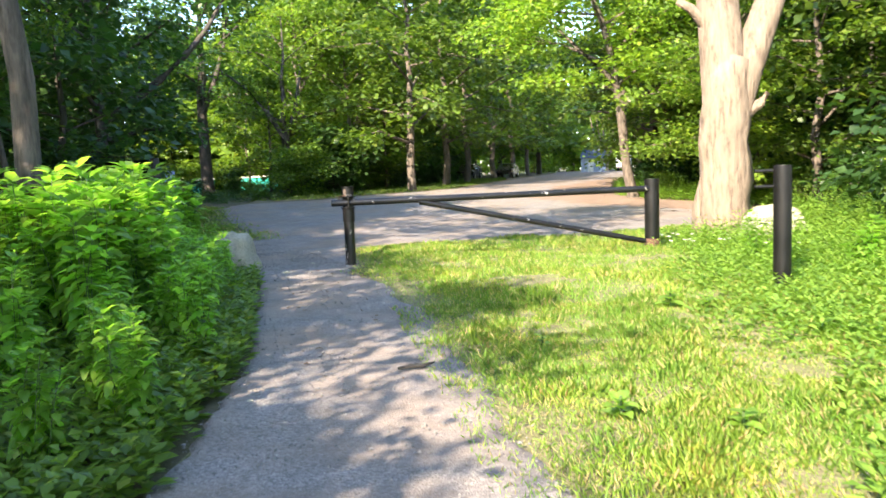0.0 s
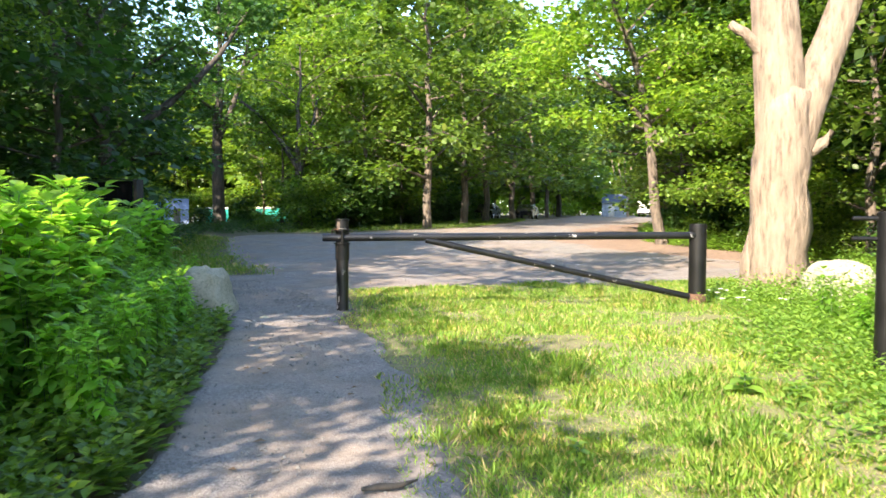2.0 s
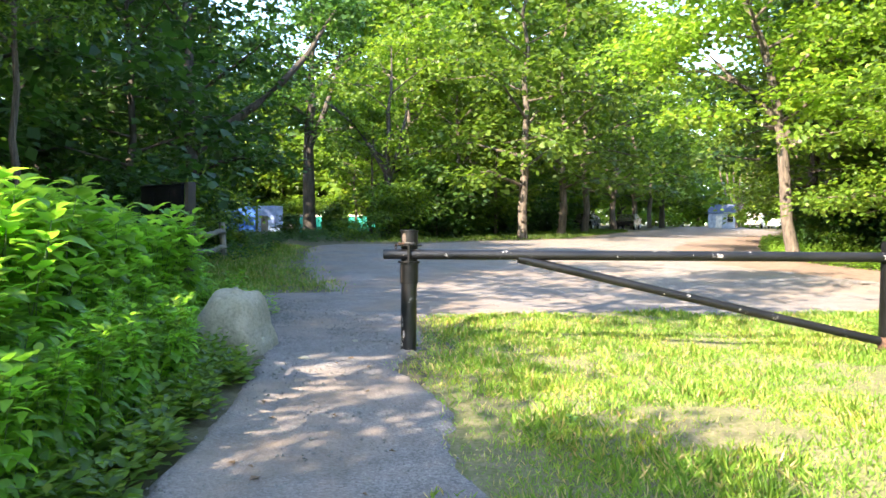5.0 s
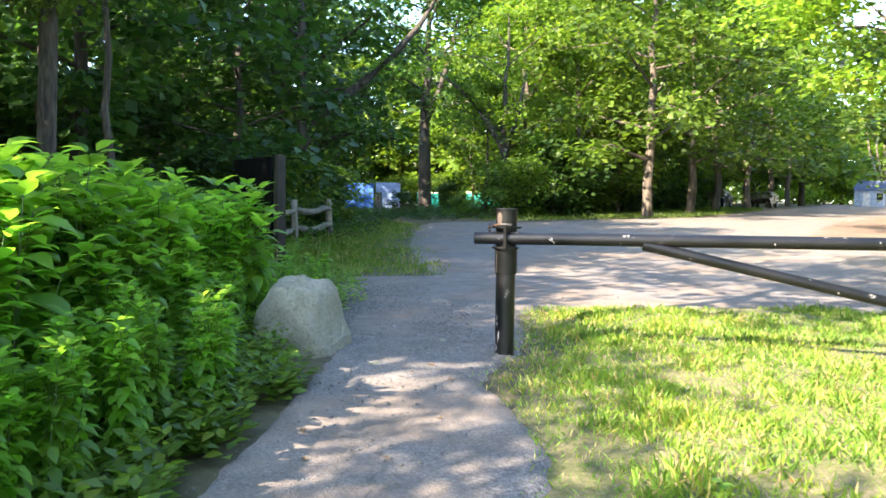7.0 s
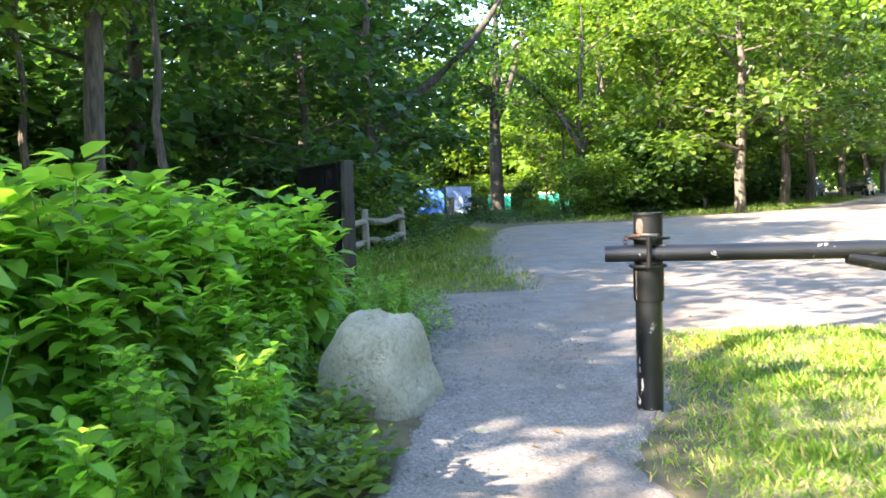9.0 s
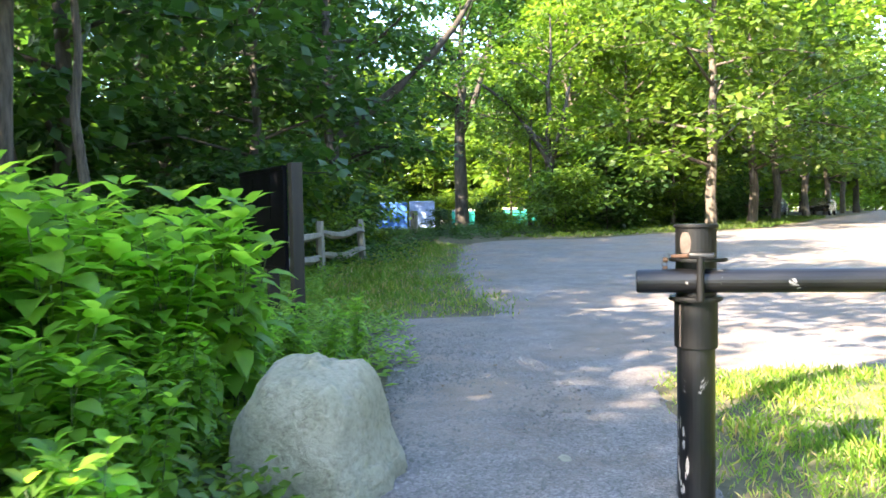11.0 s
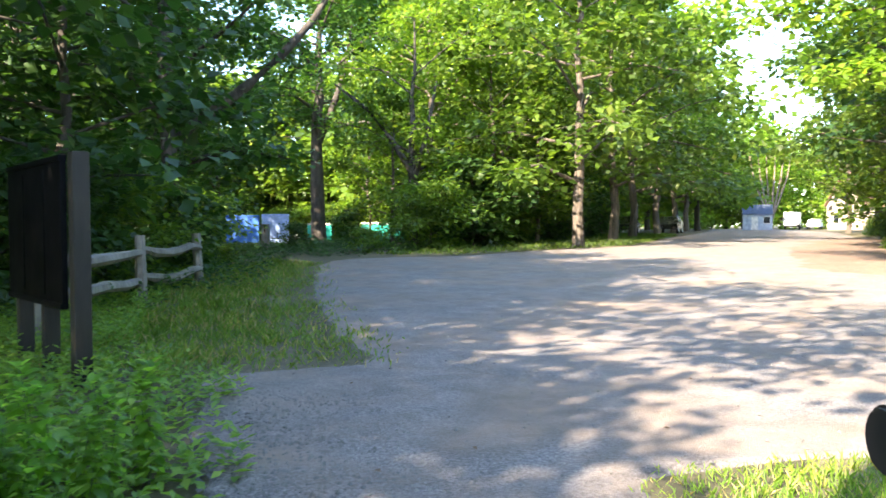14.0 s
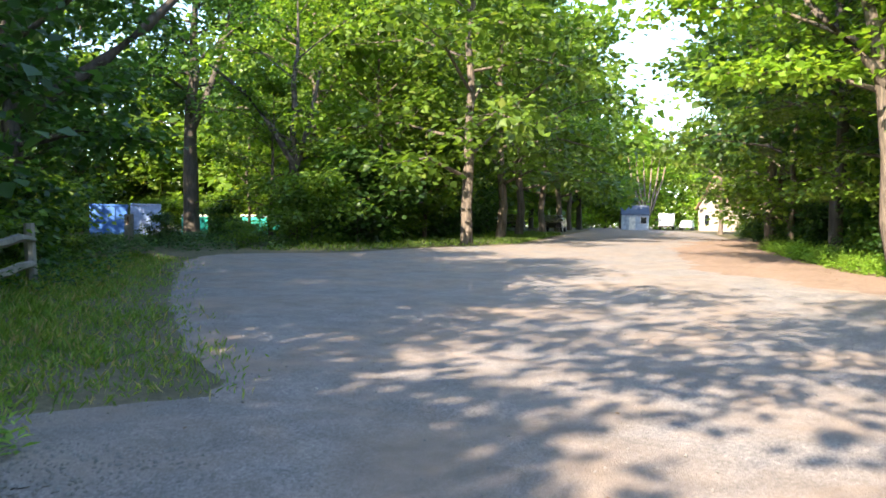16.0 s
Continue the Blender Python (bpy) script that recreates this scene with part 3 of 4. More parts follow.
def build_car(at, turn, paint, label):
    c = thing("car", at, label, "car", turn=turn)
    prof = [(-2.2, 0.4), (-2.25, 0.85), (-1.5, 1.0), (-0.8, 1.5), (0.9, 1.55), (1.75, 1.05), (2.2, 0.95), (2.25, 0.4)]
    v = [(x, -0.88 if z < 1.2 else -0.7, z) for x, z in prof] + [(x, 0.88 if z < 1.2 else 0.7, z) for x, z in prof]
    n = len(prof)
    f = [tuple(range(n))[::-1], tuple(range(n, 2 * n))] + [(i, (i + 1) % n, n + (i + 1) % n, n + i) for i in range(n)]
    bm = bmesh.new()
    me = mesh_of("tmp", v, f, paint)
    bm.from_mesh(me)
    bmesh.ops.recalc_face_normals(bm, faces=bm.faces[:])
    bmesh.ops.bevel(bm, geom=bm.edges[:], offset=0.06, segments=2, affect="EDGES")
    part("body", bm, paint, c)
    for y in (-0.8, 0.8):
        part("side_window", box(1.7, 0.02, 0.36, (0.0, y * 0.985, 1.24), 0.01, Matrix.Rotation(0.5 if y > 0 else -0.5, 4, "X")), GLASS_DARK, c)
        for x in (-1.4, 1.4):
            w = part("wheel", pipe((x, y - 0.1, 0.33), (x, y + 0.1, 0.33), 0.33, 20, 0.04), RUBBER, c)
            part("rim", pipe((x, y - 0.107 if y < 0 else y + 0.095, 0.33), (x, y - 0.095 if y < 0 else y + 0.107, 0.33), 0.2, 16, 0.004), WHITE, w)


def build_house(at, turn):
    h = thing("house", at, "cream clapboard house, walls darkened for tree shade, with a brown shingle roof", "house", turn=turn)
    v = [(-4, -3.5, 0), (4, -3.5, 0), (4, 3.5, 0), (-4, 3.5, 0), (-4, -3.5, 3.2), (4, -3.5, 3.2), (4, 3.5, 3.2), (-4, 3.5, 3.2), (-4, 0, 7.2), (4, 0, 7.2)]
    part("wall", mesh_of("wall", v, [(0, 1, 5, 4), (1, 2, 6, 9, 5), (2, 3, 7, 6), (3, 0, 4, 8, 7)], SIDING_SHADED), SIDING_SHADED, h)
    for s in (-1, 1):
        r = [(-4.3, 3.9 * s, 2.9), (4.3, 3.9 * s, 2.9), (4.3, 0, 7.4), (-4.3, 0, 7.4)]
        q = [(x, y, z + 0.18) for x, y, z in r]
        part("roof", mesh_of("roof", r + q, [(0, 1, 2, 3), (4, 5, 6, 7), (0, 1, 5, 4), (1, 2, 6, 5), (2, 3, 7, 6), (3, 0, 4, 7)], SHINGLE), SHINGLE, h)
    part("chimney", box(0.7, 0.7, 1.6, (1.5, 0.6, 7.4), 0.02), SHINGLE, h)
    for x, y, z, ax in ((-4.02, -1.5, 1.6, 0), (-4.02, 1.5, 1.6, 0), (-4.02, 0, 4.6, 0), (-2, -3.52, 1.6, 1), (1.5, -3.52, 1.6, 1)):
        w = part("window", box(0.08 if ax == 0 else 1.0, 1.0 if ax == 0 else 0.08, 1.4, (x, y, z), 0.01), GLASS_DARK, h)
        part("frame", box(0.05 if ax == 0 else 1.2, 1.2 if ax == 0 else 0.05, 1.6, (x, y, z), 0.01), WHITE, w)


def build_container(at, turn, size, body, top, label):
    c = thing("container", at, label, "container", turn=turn)
    sx, sy, sz = size
    part("body", box(sx, sy, sz, (0, 0, sz / 2 + 0.1), 0.02), body, c)
    part("lid", box(sx + 0.1, sy + 0.1, 0.16, (0, 0, sz + 0.16), 0.03), top, c)
    k = max(2, int(sx / 0.7))
    for i in range(k + 1):
        part("rib", box(0.08, 0.08, sz - 0.1, (-sx / 2 + sx * i / k, -sy / 2 - 0.03, sz / 2 + 0.1), 0.01), body, c)


def put(x, y):
    return (x, y, gz(x, y))


build_shed(put(19.2, 130), -8)
build_trailer(put(25.2, 136), -14)
build_car(put(27.8, 134), 70, WHITE, "white car parked beyond the trailer")
build_car(put(-0.4, 80), 78, DARKCAR, "dark car parked behind the row of trees")
build_car(put(3.6, 84), 78, DARKCAR, "dark car parked behind the row of trees")
build_house(put(32.3, 124), 22)
build_container(put(-32.2, 73.5), 22, (2.6, 2.2, 2.2), BLUE, BLUE, "blue steel storage container behind the shrubs")
build_container(put(-30.0, 75.2), 22, (2.2, 2.2, 2.3), LIGHT_BLUE, LIGHT_BLUE, "pale blue storage box behind the shrubs")
build_container(put(-27.0, 78.0), 18, (2.0, 1.8, 1.5), TEAL, WHITE, "teal bin with a white top behind the shrubs")
build_container(put(-21.8, 80.0), 16, (3.6, 1.8, 1.5), TEAL, WHITE, "teal bin with a white top behind the shrubs")

# ---- trees ----
MAPLE = make_tree("maple_tree", "green maple tree with layered leafy boughs", 11, 15, 0.23, 0.17, 4.4, 20, 7, 17, 0.34, BARK, LEAF_MAPLE, clump=0.46)
MAPLE_B = make_tree("maple_tree", "broad green maple tree with a low crown", 12, 12.5, 0.2, 0.1, 4.5, 19, 7, 17, 0.34, BARK, LEAF_MAPLE, clump=0.46)
# added maple with smaller leaves, planted outside the view to cast shade
SHADE = make_tree("maple_tree", "leafy green maple tree added to shade the path", 12, 12.5, 0.2, 0.1, 4.5, 19, 7, 30, 0.25, BARK, LEAF_MAPLE, clump=0.46)
DARK = make_tree("woodland_tree", "tall dark green woodland tree, leaves darkened for shade", 13, 17, 0.22, 0.14, 4.5, 20, 7, 17, 0.36, BARK_DARK, LEAF_DARK_SHADED, clump=0.5)
DARK_B = make_tree("woodland_tree", "dark green woodland tree with low boughs, leaves darkened for shade", 14, 13, 0.16, 0.1, 4.2, 18, 7, 17, 0.36, BARK_DARK, LEAF_DARK_SHADED, clump=0.6)
LIGHT = make_tree("sapling", "slender young tree with bright yellow-green leaves", 15, 9, 0.1, 0.12, 2.8, 14, 7, 22, 0.25, BARK, LEAF_LIGHT, clump=0.45)
SHRUB = make_tree("shrub", "dense dark green woodland shrub, leaves darkened for shade", 16, 3.2, 0.04, 0.04, 1.7, 11, 5, 14, 0.25, BARK_DARK, LEAF_DARK_SHADED, clump=0.36)
SHRUB_L = make_tree("shrub", "leafy bright green shrub", 17, 2.6, 0.035, 0.04, 1.5, 11, 5, 18, 0.19, BARK_DARK, LEAF_MAPLE, clump=0.32)
FAR = make_tree("far_tree", "leafy tree at the far end of the road", 18, 15, 0.25, 0.05, 5.5, 13, 5, 18, 0.75, BARK, LEAF_LIGHT, clump=1.0)
FAR_DARK = make_tree("far_tree", "tall green tree deep in the wood", 19, 18, 0.25, 0.04, 5.5, 14, 5, 18, 0.75, BARK_DARK, LEAF_MAPLE, clump=1.1)
for o in (SHRUB, SHRUB_L):
    tagged(o, category="shrub", group="shrubs")

NEAR = make_tree("maple_tree", "sunlit maple tree with flat layered sprays of leaves", 20, 12.5, 0.17, 0.1, 3.8, 24, 9, 28, 0.2, BARK, LEAF_MAPLE, clump=0.4, flat=0.3)
BIG = make_tree("old_tree", "massive pale-barked old tree with a forked trunk", 21, 3.6, 0.5, 0.97, 1.0, 0, 0, 20, 0.24, BARK_PALE, LEAF_MAPLE, top=False, taper=0.12, extra=(
    ([(0.0, 0, 2.6), (-0.05, 0, 3.6), (-0.15, 0.1, 5.2), (-0.1, 0.2, 7.5), (0.2, 0.3, 10)], [0.42, 0.42, 0.38, 0.3, 0.14], 3.0),
    ([(0.15, 0, 2.3), (0.4, 0, 3.2), (0.85, 0.05, 4.4), (1.25, 0.1, 5.6), (1.9, 0.2, 8), (2.6, 0.2, 10.5)], [0.34, 0.33, 0.28, 0.26, 0.18, 0.07], 3.0),
    ([(0.35, -0.1, 2.35), (0.62, -0.2, 2.55), (0.74, -0.22, 2.72)], [0.13, 0.09, 0.06], 0),
    ([(-0.3, 0, 4.0), (-0.65, -0.1, 4.35), (-0.9, -0.1, 4.5)], [0.12, 0.09, 0.07], 0),
    ([(-0.3, 0.15, -0.1), (-0.34, 0.15, 0.6), (-0.3, 0.1, 1.3)], [0.3, 0.24, 0.1], 0)))
BIG.matrix_basis = Matrix.Translation((5.35, 16.05, 0))
RTREE = make_tree("leaning_tree", "slender tan-barked tree with a fork and bright leaves", 22, 13, 0.2, 0.26, 4.2, 24, 10, 36, 0.2, BARK, LEAF_LIGHT, lean=(-0.24, 0.0), flat=0.35, extra=(
    ([(-0.1, 0, 3.6), (-0.9, -0.2, 4.6), (-2.0, -0.3, 5.6), (-3.2, -0.4, 6.8)], [0.13, 0.11, 0.08, 0.03], 1.0),))
RTREE.matrix_basis = Matrix.Translation((6.4, 30.3, gz(0, 30.3) - 0.1))
LIMB = make_tree("limbed_tree", "dark tree with one long rising limb", 23, 16, 0.33, 0.2, 4.8, 22, 9, 24, 0.28, BARK_DARK, LEAF_DARK_SHADED, extra=(
    ([(0, 0, 3.9), (1.3, 0.3, 5.0), (2.6, 0.6, 6.0), (3.6, 1.0, 7.0), (4.5, 1.5, 8.2), (5.6, 2.0, 10.2)], [0.22, 0.2, 0.17, 0.15, 0.12, 0.05], 1.0),))
LIMB.matrix_basis = Matrix.Translation((-16.3, 35.5, gz(-16.3, 35.5) - 0.1))
SPLIT = make_tree("split_tree", "reddish-brown tree with a leaning sawn-off stem", 29, 15, 0.34, 0.3, 4.5, 18, 8, 20, 0.3, BARK_DARK, LEAF_DARK_SHADED, lean=(-0.03, 0), extra=(
    ([(0.25, -0.1, 0.6), (0.55, -0.2, 2.4), (0.95, -0.25, 3.9), (1.2, -0.25, 4.7)], [0.22, 0.2, 0.19, 0.19], 0),
    ([(-0.1, -0.1, 3.0), (-0.8, -0.3, 3.3), (-1.7, -0.4, 2.9)], [0.12, 0.09, 0.03], 0)))
SPLIT.matrix_basis = Matrix.Translation((-17.8, 27.6, gz(-17.8, 27.6) - 0.1))
part("sawn_face", pipe((1.2, -0.25, 4.68), (1.215, -0.25, 4.725), 0.17, 14, 0.004), WOOD_GREY, SPLIT, "pale sawn wood face")
FORKED = make_tree("forked_tree", "dark forked tree at the edge of the lot", 24, 18, 0.46, 0.36, 5.0, 20, 9, 26, 0.3, BARK_DARK, LEAF_DARK_SHADED, extra=(
    ([(0, 0, 6.2), (0.9, 0, 8.2), (1.6, 0.2, 10.5), (2.0, 0.3, 13)], [0.24, 0.2, 0.15, 0.05], 1.4),))
FORKED.matrix_basis = Matrix.Translation((-18.6, 55.5, gz(-18.6, 55.5) - 0.1))
CURVED = make_tree("branching_tree", "open tree with a long curved bare bough", 25, 14, 0.3, 0.3, 4.2, 10, 7, 13, 0.26, BARK_DARK, LEAF_LIGHT, extra=(
    ([(0, 0, 4.2), (-1.2, -0.3, 6.2), (-2.6, -0.6, 8.0), (-4.4, -0.8, 9.4)], [0.2, 0.17, 0.13, 0.05], 1.0),
    ([(0, 0, 4.0), (0.8, 0, 6.5), (1.3, 0.2, 9.5)], [0.2, 0.15, 0.06], 1.2)))
CURVED.matrix_basis = Matrix.Translation((-10.4, 45.5, gz(0, 45) - 0.1)) @ Matrix.Scale(0.78, 4)
PALE = make_tree("pale_tree", "pale many-stemmed tree at the end of the road", 26, 4, 0.4, 0.95, 1, 0, 0, 16, 0.5, BARK_PALE, LEAF_LIGHT, top=False, taper=0.3, extra=tuple(
    ([(0, 0, 1.2), (dx * 0.35, 0, 4), (dx * 0.8, 0.1, 8), (dx * 1.1, 0.2, 13)], [0.22, 0.17, 0.12, 0.04], 2.4) for dx in (-3.0, -1.8, -0.6, 0.7, 1.9, 3.0)))
PALE.matrix_basis = Matrix.Translation((22.9, 140, gz(0, 138) - 0.1))
ROAD_LEFT = make_tree("left_tree", "straight grey-barked tree rising from the weeds", 142, 13, 0.16, 0.48, 2.6, 14, 7, 20, 0.22, BARK, LEAF_MAPLE, lean=(-0.012, 0))
ROAD_LEFT.matrix_basis = Matrix.Translation((-4.42, 9.3, 0))

rr = random.Random(5)
for x, y, s, lean in ((-10.7, 17, 1.12, 0), (-11.5, 16.4, 0.5, 0), (-9.9, 17.6, 0.55, 0), (-12.3, 18.5, 0.6, 0)):
    plant(ROAD_LEFT, x, y, rr.uniform(0, 360), s, 1.25 if s < 1 else 1.0, "straight grey trunk standing behind the weeds")
# row along the road
for x, y, s in ((-3.2, 45, 1.05), (-1.7, 55, 1.12), (-0.4, 64, 1.15), (2.0, 76, 1.2), (4.2, 88, 1.25), (6.8, 102, 1.25), (9.4, 117, 1.2)):
    plant(MAPLE, x, y, rr.uniform(0, 360), s, 1.0, "roadside maple tree in a row, dappled trunk", 0.05)
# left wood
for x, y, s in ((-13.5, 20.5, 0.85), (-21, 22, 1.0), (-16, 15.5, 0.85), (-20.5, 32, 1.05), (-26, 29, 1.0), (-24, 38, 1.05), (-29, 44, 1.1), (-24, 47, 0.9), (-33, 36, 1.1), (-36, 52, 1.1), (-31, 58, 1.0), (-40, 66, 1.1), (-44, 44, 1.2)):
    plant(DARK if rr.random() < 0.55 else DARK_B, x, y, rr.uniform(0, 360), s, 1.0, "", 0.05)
# middle wood behind the lot
for x, y, s, k in ((-10, 66, 1.0, 1), (-15, 72, 1.1, 2), (-14, 67, 1.15, 0), (-11.5, 54, 0.95, 0), (-20, 70, 1.0, 2), (-8, 58, 0.8, 1), (-9.5, 78, 1.1, 0), (-24, 88, 1.1, 2), (-14, 90, 1.2, 0), (-32, 92, 1.2, 2), (-5, 70, 0.95, 1), (-7.5, 50, 0.75, 1), (-4, 96, 1.1, 0), (-40, 84, 1.2, 0), (-4, 112, 1.2, 0), (-14, 110, 1.3, 0), (-26, 108, 1.3, 0)):
    plant((MAPLE, MAPLE_B, LIGHT)[k], x, y, rr.uniform(0, 360), s * (1.25 if k == 2 else 1.2), 1.0, "", 0.05)
# right wood
for x, y, s, k in ((10.6, 50, 1.12, 0), (9.2, 40, 1.05, 3), (11.5, 33, 0.95, 1), (13, 26, 1.0, 3), (9.8, 22.5, 0.8, 4), (15, 19, 1.0, 3), (11.5, 15.5, 0.85, 4), (17, 31, 1.0, 3), (17.5, 41, 1.1, 1), (14.2, 61, 1.1, 3), (17.2, 66, 1.3, 0), (19, 55, 1.1, 1), (19.8, 72, 1.0, 0), (18.2, 84, 0.95, 0), (23, 68, 1.1, 3), (24.5, 84, 1.0, 0), (30, 96, 1.0, 0), (22, 24, 1.1, 3), (21, 12, 1.1, 3), (24, 38, 1.1, 3), (28, 52, 1.2, 1), (30, 80, 1.2, 3), (9.2, 27.5, 0.85, 4), (8.6, 35.5, 0.9, 4)):
    plant((MAPLE, MAPLE_B, LIGHT, DARK, NEAR)[k], x, y, rr.uniform(0, 360), s, 1.0, "", 0.05)
# deep backing of the wood
for x, y, s in ((-48, 30, 1.0), (-52, 48, 1.0), (-50, 66, 1.0), (-46, 84, 1.0), (-38, 98, 1.0), (-30, 104, 1.0), (-20, 100, 1.0), (-11, 104, 1.0), (-3, 122, 1.5), (4, 130, 1.5), (9, 112, 1.45), (24, 88, 1.2), (-38, 38, 1.0), (-40, 58, 1.0), (-12, 84, 1.4), (-5, 90, 1.4), (-1, 104, 1.5), (26, 30, 0.9), (30, 44, 0.9), (26, 16, 0.9), (24, 58, 0.9), (34, 66, 1.0), (20, 36, 0.8), (18, 24, 0.8), (36, 90, 1.0), (40, 104, 1.0), (16.5, 48, 0.8), (20, 64, 0.8), (24, 76, 0.8), (-17, 80, 1.3), (-18, 116, 1.1), (-44, 118, 1.1), (-39, 86, 0.9), (-33, 85, 0.75), (-45, 74, 0.9), (-27, 88, 1.4), (-20, 88, 1.45)):
    plant(FAR_DARK, x, y, rr.uniform(0, 360), s, 1.0, "", 0.1)
for x, y, s, k in ((-13, 26, 0.9, 1), (-19, 40, 1.0, 0), (-11.5, 46, 0.55, 2), (-6, 61, 0.8, 2), (-5.5, 52, 0.6, 2), (-2.5, 84, 0.9, 2), (8.2, 24.5, 0.55, 3), (11, 30, 0.75, 0), (10, 46, 0.7, 2), (12.5, 54, 0.8, 2), (11.5, 19, 0.75, 2), (14, 36, 0.9, 2), (9.5, 14, 0.5, 3)):
    plant((DARK, DARK_B, MAPLE_B, LIGHT)[k], x, y, rr.uniform(0, 360), s, 1.0, "", 0.05)
# far end
for x, y, s in ((0, 142, 0.8), (-6, 132, 0.8), (3, 152, 0.7), (8.5, 160, 0.6), (6, 160, 0.8), (12, 172, 1.0), (20, 165, 1.2), (28, 170, 1.35), (36, 160, 1.0), (45, 150, 1.1), (52, 132, 1.1), (2, 176, 1.2), (-10, 150, 1.1), (-22, 140, 1.2), (43, 176, 1.2), (17, 186, 1.3), (30, 190, 1.3), (6, 204, 1.2), (15, 208, 1.25), (24, 205, 1.2), (33, 208, 1.3), (42, 204, 1.2), (51, 198, 1.2), (38, 152, 0.8), (48, 112, 1.1), (-36, 124, 1.3), (-52, 110, 1.3), (60, 100, 1.2), (15, 158, 0.9), (21.5, 156, 0.95), (27, 152, 0.9), (33, 146, 0.9), (11, 150, 0.45), (16, 154, 0.4), (6.5, 140, 0.45)):
    plant(FAR, x, y, rr.uniform(0, 360), s, 1.0, "", 0.1)
# added trees sunward and behind, mostly out of view, which shade the path
for x, y, s in ((-4.6, 0.9, 0.55), (-7.4, -2.2, 0.62), (-9.4, 1.6, 0.8), (-10.6, 5.2, 0.8), (-5.9, -5.2, 0.6), (-13.0, 8.8, 1.15), (-15, 13.5, 1.2), (-6.0, -9.5, 0.62), (-12, -1, 0.62)):
    plant(SHADE, x, y, rr.uniform(0, 360), s, 1.0, "", 0.05)
for x, y, s in ((-10.8, 8.4, 0.62), (-11.5, 12.5, 0.85)):
    plant(NEAR, x, y, rr.uniform(0, 360), s, 1.0, "", 0.05)
for x, y, s in ((8, -7, 0.8), (12, 2, 0.8), (13.5, 8, 0.85), (-12, -22, 1.0), (-20, -8, 0.9), (16, -10, 1.0), (18, -1, 0.9)):
    plant(DARK, x, y, rr.uniform(0, 360), s, 1.0, "", 0.05)
# shrubs at the wood's edges
def shrub_row(protos, pts, per, spread, size):
    for (x0, y0), (x1, y1) in zip(pts, pts[1:]):
        n = max(1, int(math.hypot(x1 - x0, y1 - y0) / per))
        for i in range(n):
            u = (i + rr.random()) / n
            x, y = x0 + (x1 - x0) * u + rr.uniform(-spread, spread), y0 + (y1 - y0) * u + rr.uniform(-spread, spread)
            view = math.degrees(math.atan2(-2.2 - x, y - 12))     # the low gap towards the bins
            low = 0.35 if 14.5 < view < 28.5 and 30 < y < 70 else 1.0
            if not on_road(x, y, 0.8):
                plant(rr.choice(protos), x, y, rr.uniform(0, 360), rr.uniform(*size) * low, 1.0, "", 0.05)


shrub_row((SHRUB, SHRUB, SHRUB_L), [(-12.5, 38.5), (-9.5, 42), (-7.5, 49), (-5.5, 56), (-4, 66)], 1.5, 0.9, (0.7, 1.15))
shrub_row((SHRUB,), [(-14, 41), (-11, 50), (-9, 58), (-6, 76), (-2, 100)], 2.6, 1.2, (0.9, 1.4))
shrub_row((SHRUB, SHRUB_L), [(-11, 21), (-12.3, 27), (-13, 33)], 1.3, 0.7, (0.6, 0.95))
shrub_row((SHRUB,), [(-14, 16), (-16, 24), (-18, 32), (-22, 40)], 2.4, 1.0, (0.9, 1.3))
shrub_row((SHRUB,), [(-19, 18), (-24, 30), (-28, 40), (-34, 50)], 3.2, 1.2, (1.1, 1.6))
shrub_row((SHRUB_L, SHRUB), [(8.5, 18.5), (10.2, 22), (9.6, 27), (8.2, 31), (8.4, 36), (10.2, 44), (13, 56), (17, 74)], 1.6, 0.5, (0.3, 0.6))
shrub_row((SHRUB,), [(11, 15), (12.5, 22), (12, 30), (12.5, 40), (16, 56), (22, 78)], 2.6, 1.0, (0.6, 1.1))
shrub_row((SHRUB, SHRUB_L), [(7.5, 12), (9, 15.5), (10.5, 17.5)], 1.0, 0.5, (0.5, 0.8))
shrub_row((SHRUB,), [(-46, 84), (-36, 88), (-24, 93), (-12, 94), (-4, 100)], 2.0, 1.0, (1.5, 2.0))
shrub_row((SHRUB, SHRUB_L), [(-40, 76), (-33, 80), (-22, 85), (-12, 86)], 2.2, 1.0, (0.9, 1.3))
for p in (MAPLE, MAPLE_B, DARK, DARK_B, LIGHT, SHRUB, SHRUB_L, NEAR, SHADE, FAR, FAR_DARK):
    discard(p)


